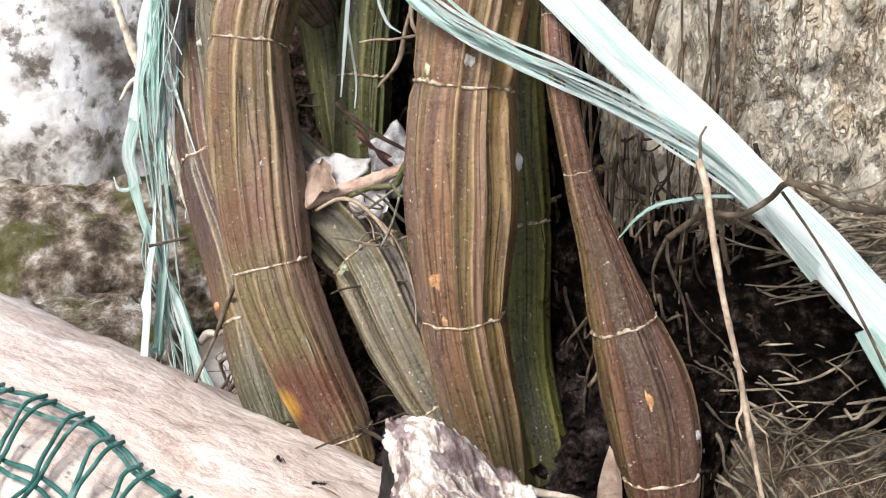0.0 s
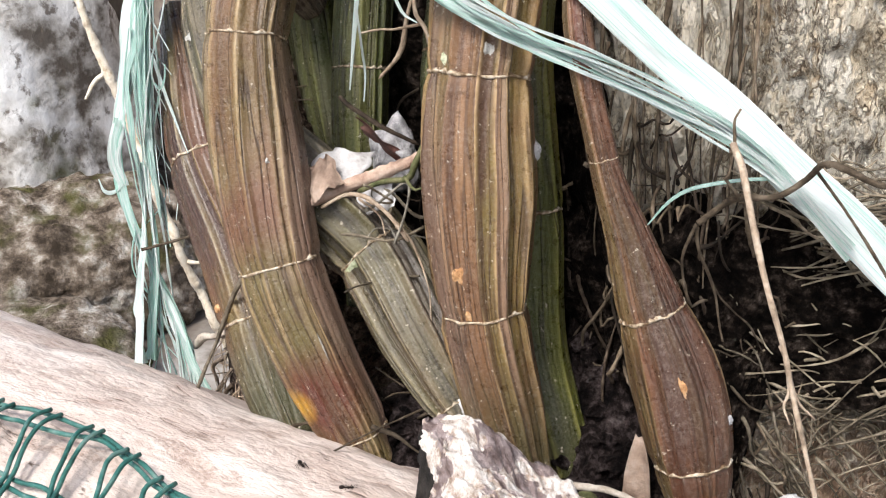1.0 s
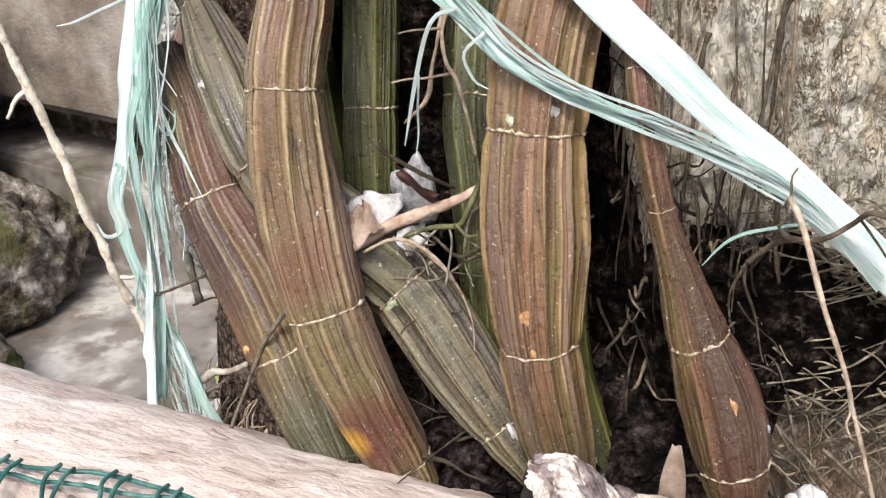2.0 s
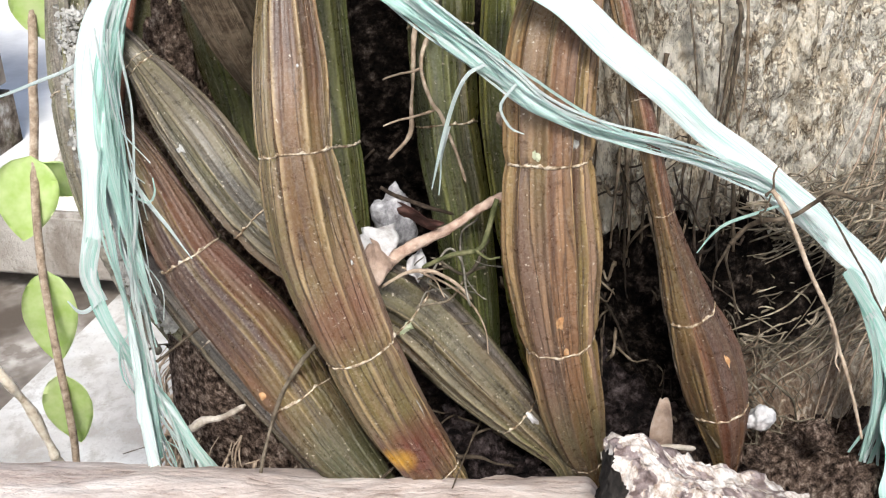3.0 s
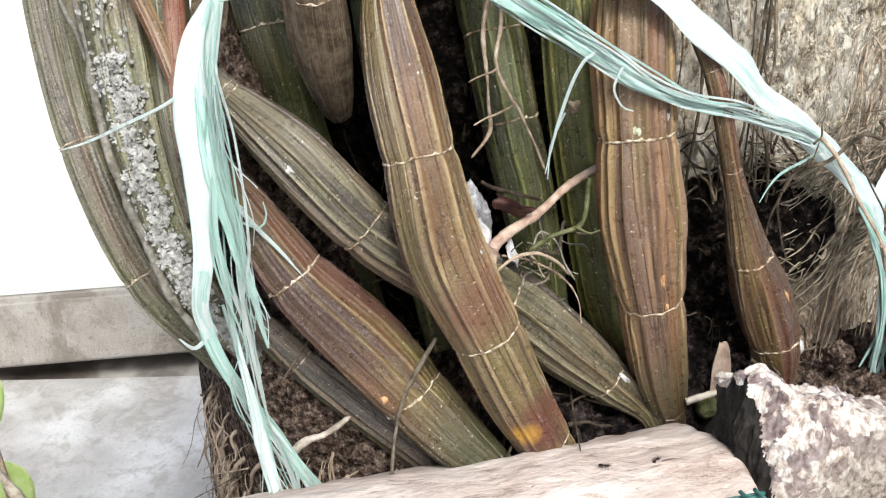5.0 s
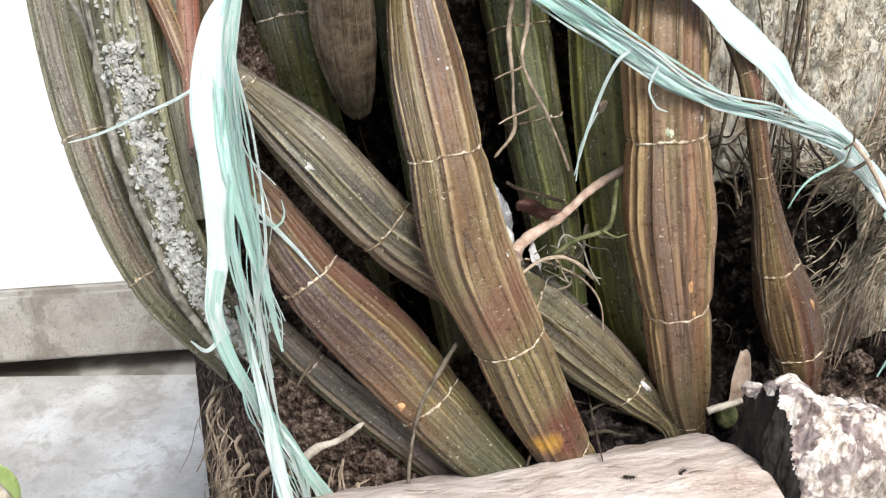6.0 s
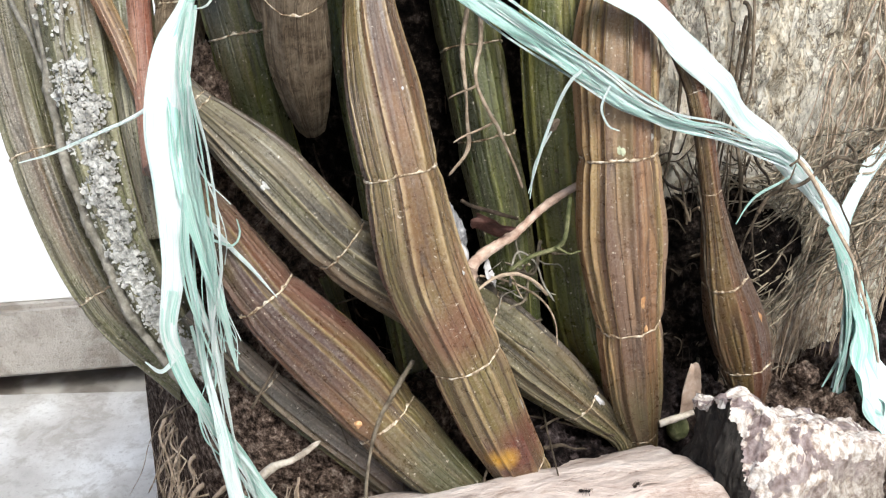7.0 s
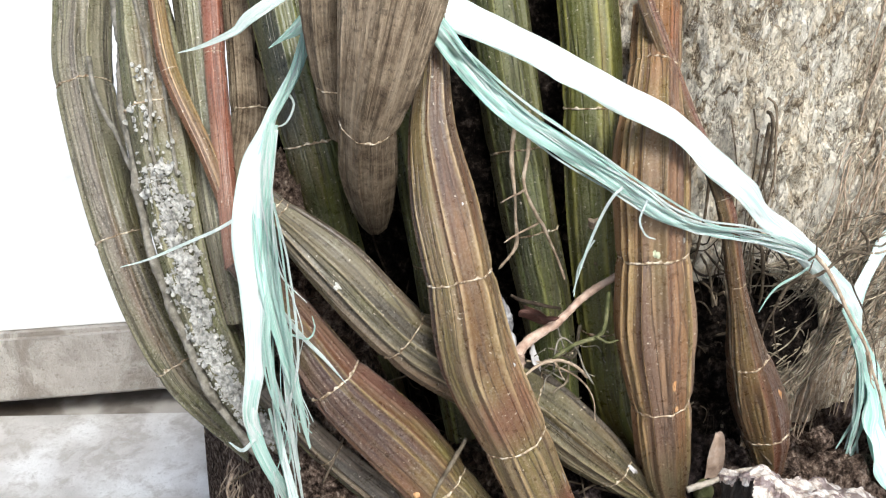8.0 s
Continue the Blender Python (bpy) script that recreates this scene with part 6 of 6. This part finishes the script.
# ---- vine with pale green leaves behind ----
def vine_leaf(place, way, length, width, facing, seed, parent):
    rng = np.random.default_rng(seed)
    way = np.array(way, float) / np.linalg.norm(way)
    n = np.array(facing, float)
    n -= way * (n @ way)
    n /= np.linalg.norm(n)
    s = np.cross(way, n)
    rows, cols = 14, 9
    verts = []
    for layer in (0, 1):
        for r in range(rows):
            u = r / (rows - 1)
            w = width * (math.sin(math.pi * u ** 0.75) ** 0.8) * 0.5 + 0.0002
            for q in range(cols):
                v = q / (cols - 1) * 2 - 1
                verts.append(np.array(place) + way * u * length + s * v * w + n * (0.16 * w * v * v - 0.10 * length * u * u - layer * 0.0006 + 0.0005 * rng.standard_normal()))
    faces = []
    for r in range(rows - 1):
        for q in range(cols - 1):
            i = r * cols + q
            faces.append((i, i + 1, i + cols + 1, i + cols))
            j = i + rows * cols
            faces.append((j, j + cols, j + cols + 1, j + 1))
    for r in range(rows - 1):
        for q in (0, cols - 1):
            i = r * cols + q
            faces.append((i, i + cols, i + cols + rows * cols, i + rows * cols))
    return link_mesh("leaf", verts, faces, M["leaf"], parent)


vine = thing("leafy_vine", "slender vine with rounded pale green leaves before the slab", "vine", at=(-0.0800, 0.6050, -0.22))
v, f, uv = tube(wander([(-0.0050, 0.7400, 0.300), (-0.0220, 0.7080, 0.200), (-0.0430, 0.6875, 0.116), (-0.0560, 0.6610, 0.051), (-0.0680, 0.6300, -0.007), (-0.0750, 0.6150, -0.092), (-0.0800, 0.6050, -0.226)], 60, 0.001, rng), np.linspace(0.0032, 0.0022, 60), 8, 0.04, rng)
link_mesh("stem", v, f, M["root_dry"], vine, "", uv)
for place, way, ln, wd, sd in (((-0.0215, 0.7060, 0.226), (0.25, -0.1, -1), 0.052, 0.036, 1), ((-0.0450, 0.6860, 0.118), (-0.35, -0.15, -1), 0.056, 0.040, 2), ((-0.0400, 0.6860, 0.112), (0.5, 0.1, -0.9), 0.036, 0.026, 3),
                               ((-0.0560, 0.6610, 0.051), (-0.10, -0.05, -1), 0.070, 0.034, 4), ((-0.0670, 0.6300, -0.006), (0.02, 0.0, -1), 0.060, 0.030, 5)):
    vine_leaf(place, way, ln, wd, (-0.45, -0.85, 0.25), sd, vine)


# ---- stones, dead leaves, debris ----
def stone(name, label, place, size, material, seed, rough=0.22, category="stone"):
    bm = bmesh.new()
    bmesh.ops.create_icosphere(bm, subdivisions=4, radius=1.0)
    for v in bm.verts:
        d = v.co.normalized()
        k = 1 + rough * noise.noise(d * 1.3 + Vector((seed, 0, 0))) + rough * 0.6 * abs(noise.noise(d * 3.1 + Vector((0, seed, 0)))) + 0.05 * noise.noise(d * 9 + Vector((0, 0, seed)))
        v.co = Vector((d.x * size[0], d.y * size[1], d.z * size[2])) * k + Vector(place)
    return tagged(part(name, bm, material, None, "", True), label, category)


stone("stone", "grey and white speckled stone among the debris", (-0.0152, 0.3080, 0.2150), (0.0066, 0.0060, 0.0110), M["stone"], 3.1, 0.4)
stone("stone", "small white pebble on the soil beside a cane", (0.0790, 0.2225, 0.1435), (0.0045, 0.0036, 0.0036), M["leaf_white"], 7.7, 0.6)
stone("bulb_offset", "small yellow green bulb offset at a cane foot", (0.0300, 0.2345, 0.1390), (0.0042, 0.0040, 0.0050), M["root_green"], 5.2, 0.12, "plant bulb")
for k, (x, y, z, r) in enumerate([(-0.010, 0.273, 0.137, 0.0045), (-0.002, 0.283, 0.150, 0.0040), (-0.018, 0.285, 0.148, 0.0035), (0.010, 0.262, 0.140, 0.0040), (-0.040, 0.330, 0.168, 0.0042), (0.066, 0.212, 0.139, 0.0045), (0.092, 0.208, 0.140, 0.0055), (-0.066, 0.345, 0.150, 0.0040)]):
    tagged(stone("soil_clod", "dark crumbly clod of soil", (x, y, z), (r, r * 0.9, r * 0.8), M["soil"], 11.0 + k, 0.4, "soil clod"), group="clods on the soil")
for k, (s, c, z, r) in enumerate([(0.712, 0.858, -0.090, 0.027), (0.690, 0.862, -0.100, 0.017), (0.724, 0.872, -0.050, 0.026), (0.700, 0.885, -0.048, 0.020), (0.745, 0.880, -0.088, 0.028)]):
    x, y = KERB_TURN[0] * c - KERB_TURN[1] * s, KERB_TURN[1] * c + KERB_TURN[0] * s
    tagged(stone("rubble_stone", "pale rough rubble stone on the kerb", (x, y, z), (r, r * 0.8, r * 0.85), M["rubble"], 31.0 + k, 0.5), group="rubble on the kerb")
stone("rock", "large pale rock mottled with lichen and moss", (-0.585, 1.42, -0.02), (0.24, 0.20, 0.36), M["rock"], 51.0, 0.25, "rock")
def rough_bank(label, place, size, material, seed):
    """A low bank of pebbly earth: a flattened lump broken up by noise at three sizes."""
    bm = bmesh.new()
    bmesh.ops.create_icosphere(bm, subdivisions=6, radius=1.0)
    for v in bm.verts:
        d = v.co.normalized()
        q = Vector((d.x * size[0], d.y * size[1], d.z * size[2]))
        lump = 0.022 * noise.noise(q * 16 + Vector((seed, 0, 0))) + 0.012 * abs(noise.noise(q * 48 + Vector((0, seed, 0)))) + 0.004 * noise.noise(q * 150)
        v.co = q + d * lump + Vector(place)
    return tagged(part("earth_bank", bm, material, None, "", True), label, "earth bank", kind="structure")


rough_bank("dark pebbly bank of earth with moss below the rock", (-0.44, 1.24, -0.17), (0.22, 0.16, 0.11), M["earth"], 57.0)
rough_bank("low pebbly earth beside the slab", (-0.42, 0.93, -0.195), (0.16, 0.19, 0.065), M["earth"], 61.0)


def flake_leaf(name, label, pts, material, seed, curl=0.002, category="dead leaf"):
    """A curled scrap of dead leaf spanned by four corners, with an uneven edge and some thickness."""
    rng = np.random.default_rng(seed)
    a, b, c, d = (np.array(p, float) for p in pts)
    nrm = np.cross(b - a, d - a)
    nrm /= np.linalg.norm(nrm)
    n = 12
    verts = []
    rag = glide(rng.uniform(-0.11, 0.11, (6, 4)), n)
    for layer in (0, 1):
        for i in range(n):
            for j in range(n):
                u, v = i / (n - 1), j / (n - 1)
                u2 = u + rag[j, 0] * (1 - u) + rag[j, 1] * u * 0.8
                v2 = v + rag[i, 2] * (1 - v) + rag[i, 3] * v * 0.8
                p = (a * (1 - u2) + b * u2) * (1 - v2) + (d * (1 - u2) + c * u2) * v2
                h = curl * (math.sin(3.0 * u + seed) + math.cos(2.6 * v + 2 * seed) - 1) + 0.0005 * math.sin(9 * u + 7 * v)
                verts.append(p + nrm * (h - layer * 0.0003))
    q = n * n
    faces = []
    for i in range(n - 1):
        for j in range(n - 1):
            k = i * n + j
            faces.append((k, k + n, k + n + 1, k + 1))
            faces.append((q + k, q + k + 1, q + k + n + 1, q + k + n))
        for k, l in ((i * n, (i + 1) * n), (i * n + n - 1, (i + 1) * n + n - 1), (i, i + 1), ((n - 1) * n + i, (n - 1) * n + i + 1)):
            faces.append((k, l, q + l, q + k))
    return tagged(link_mesh(name, verts, faces, material), label, category)


flake_leaf("dead_leaf", "bleached curled scrap of dead leaf", [(-0.0394, 0.2955, 0.2180), (-0.0317, 0.3010, 0.2205), (-0.0214, 0.3005, 0.2169), (-0.0281, 0.2915, 0.2100)], M["leaf_white"], 3, 0.0014)
flake_leaf("dead_leaf", "torn white scrap of dead leaf under a twig", [(-0.0271, 0.2865, 0.2110), (-0.0172, 0.2915, 0.2123), (-0.0155, 0.2865, 0.2070), (-0.0238, 0.2820, 0.2055)], M["leaf_white"], 5, 0.0010)
flake_leaf("dead_leaf", "brownish grey curled scrap of dead leaf", [(-0.0400, 0.2895, 0.2185), (-0.0340, 0.2935, 0.2205), (-0.0310, 0.2880, 0.2130), (-0.0385, 0.2830, 0.2100)], M["leaf_tan"], 9, 0.0018)
flake_leaf("dead_leaf", "dark red curled dead leaf", [(-0.0245, 0.2905, 0.2325), (-0.0125, 0.2860, 0.2268), (-0.0132, 0.2875, 0.2205), (-0.0225, 0.2920, 0.2240)], M["leaf_red"], 8, 0.0020)
flake_leaf("dead_leaf", "upright tan dry leaf beside a cane foot", [(0.0355, 0.2345, 0.1220), (0.0490, 0.2315, 0.1230), (0.0460, 0.2345, 0.1540), (0.0430, 0.2360, 0.1640)], M["leaf_tan"], 11, 0.0012)


# ---- green wire netting over the log ----
def log_place(u, deg, out):
    """A place on the log: along it, degrees from its top towards the front, and metres off its skin."""
    c = Vector((LOG_END.x, LOG_END.y, 0)) + LOG_SIDE * 0.0346 + LOG_WAY * u + Vector((0, 0, 0.0723))
    r = 0.085 + out
    return np.array(c + LOG_SIDE * (r * math.sin(radians(deg))) + Vector((0, 0, r * math.cos(radians(deg)))))


def build_net():
    rng = np.random.default_rng(90)
    base = thing("wire_netting", "green plastic coated wire netting draped over the log", "wire netting", at=tuple(log_place(-0.09, 20, 0)))

    def wire(pts, r=0.00064):
        n = max(10, int(np.linalg.norm(np.diff(np.asarray(pts, float), axis=0), axis=1).sum() / 0.0016))
        v, f, uv = tube(wander(pts, n, 0.00035, rng), np.full(n, r), 8, 0.04, rng)
        link_mesh("wire", v, f, M["wire"], base, "", uv)

    top = [(-0.30, 16.0), (-0.24, 13.5), (-0.18, 11.0), (-0.15, 9.5), (-0.128, 8.0), (-0.118, 6.0), (-0.098, 4.6), (-0.084, 5.2), (-0.073, 6.6), (-0.061, 8.2), (-0.050, 9.0), (-0.038, 9.5), (-0.020, 8.5), (-0.004, 8.5)]
    wire([log_place(u, a, 0.0045) for u, a in top])
    wire([log_place(u - 0.002, a + (3.2 if u < -0.088 else 0.8), 0.0050) for u, a in top])
    low = [(u + 0.010, a + 13.0) for u, a in top]
    for shift in (0.0, 2.0):
        wire([log_place(u, a + shift, 0.0045) for u, a in low])
    lower = [(u + 0.018, a + 27.0) for u, a in top]
    for shift in (0.0, 2.0):
        wire([log_place(u, a + shift, 0.0045) for u, a in lower])
    us = [p[0] for p in top]
    for k, u in enumerate(np.arange(-0.290, -0.005, 0.0165)):
        a = float(np.interp(u, us, [p[1] for p in top]))
        for d in (-0.0022, 0.0022):
            wire([log_place(u + d, a - 0.5, 0.0060), log_place(u + d + 0.001, a + 3.5, 0.0075), log_place(u + d * 0.4 + 0.006, a + 9.5, 0.0070), log_place(u + d * 0.2 + 0.010, a + 14.5, 0.0055), log_place(u + d + 0.014, a + 21, 0.0070), log_place(u + d * 0.4 + 0.018, a + 28.5, 0.0050)])
    return base


build_net()


# ---- ants on the log ----
def build_ant(u, deg, heading, seed):
    bm = bmesh.new()
    for x, sx, sy, sz in ((-0.0011, 0.00085, 0.00058, 0.00055), (-0.0001, 0.00026, 0.00022, 0.00022), (0.00055, 0.00055, 0.00034, 0.00034), (0.00135, 0.00045, 0.00040, 0.00034)):
        bmesh.ops.create_icosphere(bm, subdivisions=2, radius=1.0, matrix=Matrix.LocRotScale((x, 0, 0.0007), None, (sx, sy, sz)))
    body = part("body", bm, M["ant"], None, "", True)
    base = thing("ant", "small black ant walking on the log", "ant", "ants on the log")
    body.parent = base
    for k, (x, d) in enumerate(((0.0008, 0.0007), (0.0005, 0.0), (0.0003, -0.0008))):
        for s in (-1, 1):
            v, f, uv = tube([(x, s * 0.0002, 0.0006), (x + d * 0.6, s * 0.0009, 0.0010), (x + d * 1.2, s * 0.0015, -0.0001)], np.full(3, 0.00008), 5)
            link_mesh("leg", v, f, M["ant"], base, "", uv)
    for s in (-1, 1):
        v, f, uv = tube([(0.0016, s * 0.0002, 0.0008), (0.0020, s * 0.0006, 0.0012), (0.0026, s * 0.0007, 0.0009)], np.full(3, 0.00006), 5)
        link_mesh("feeler", v, f, M["ant"], base, "", uv)
    p = log_place(u, deg, 0.0004)
    up = Vector(log_place(u, deg, 0.01) - p).normalized()
    fwd = (LOG_WAY * math.cos(heading) + LOG_SIDE * math.sin(heading))
    fwd = (fwd - up * fwd.dot(up)).normalized()
    side = up.cross(fwd)
    m = Matrix((fwd, side, up)).transposed().to_4x4()
    m.translation = p
    base.matrix_basis = m
    return base


build_ant(-0.0438, -11.0, 0.5, 1)
build_ant(-0.0271, -9.5, -0.7, 2)
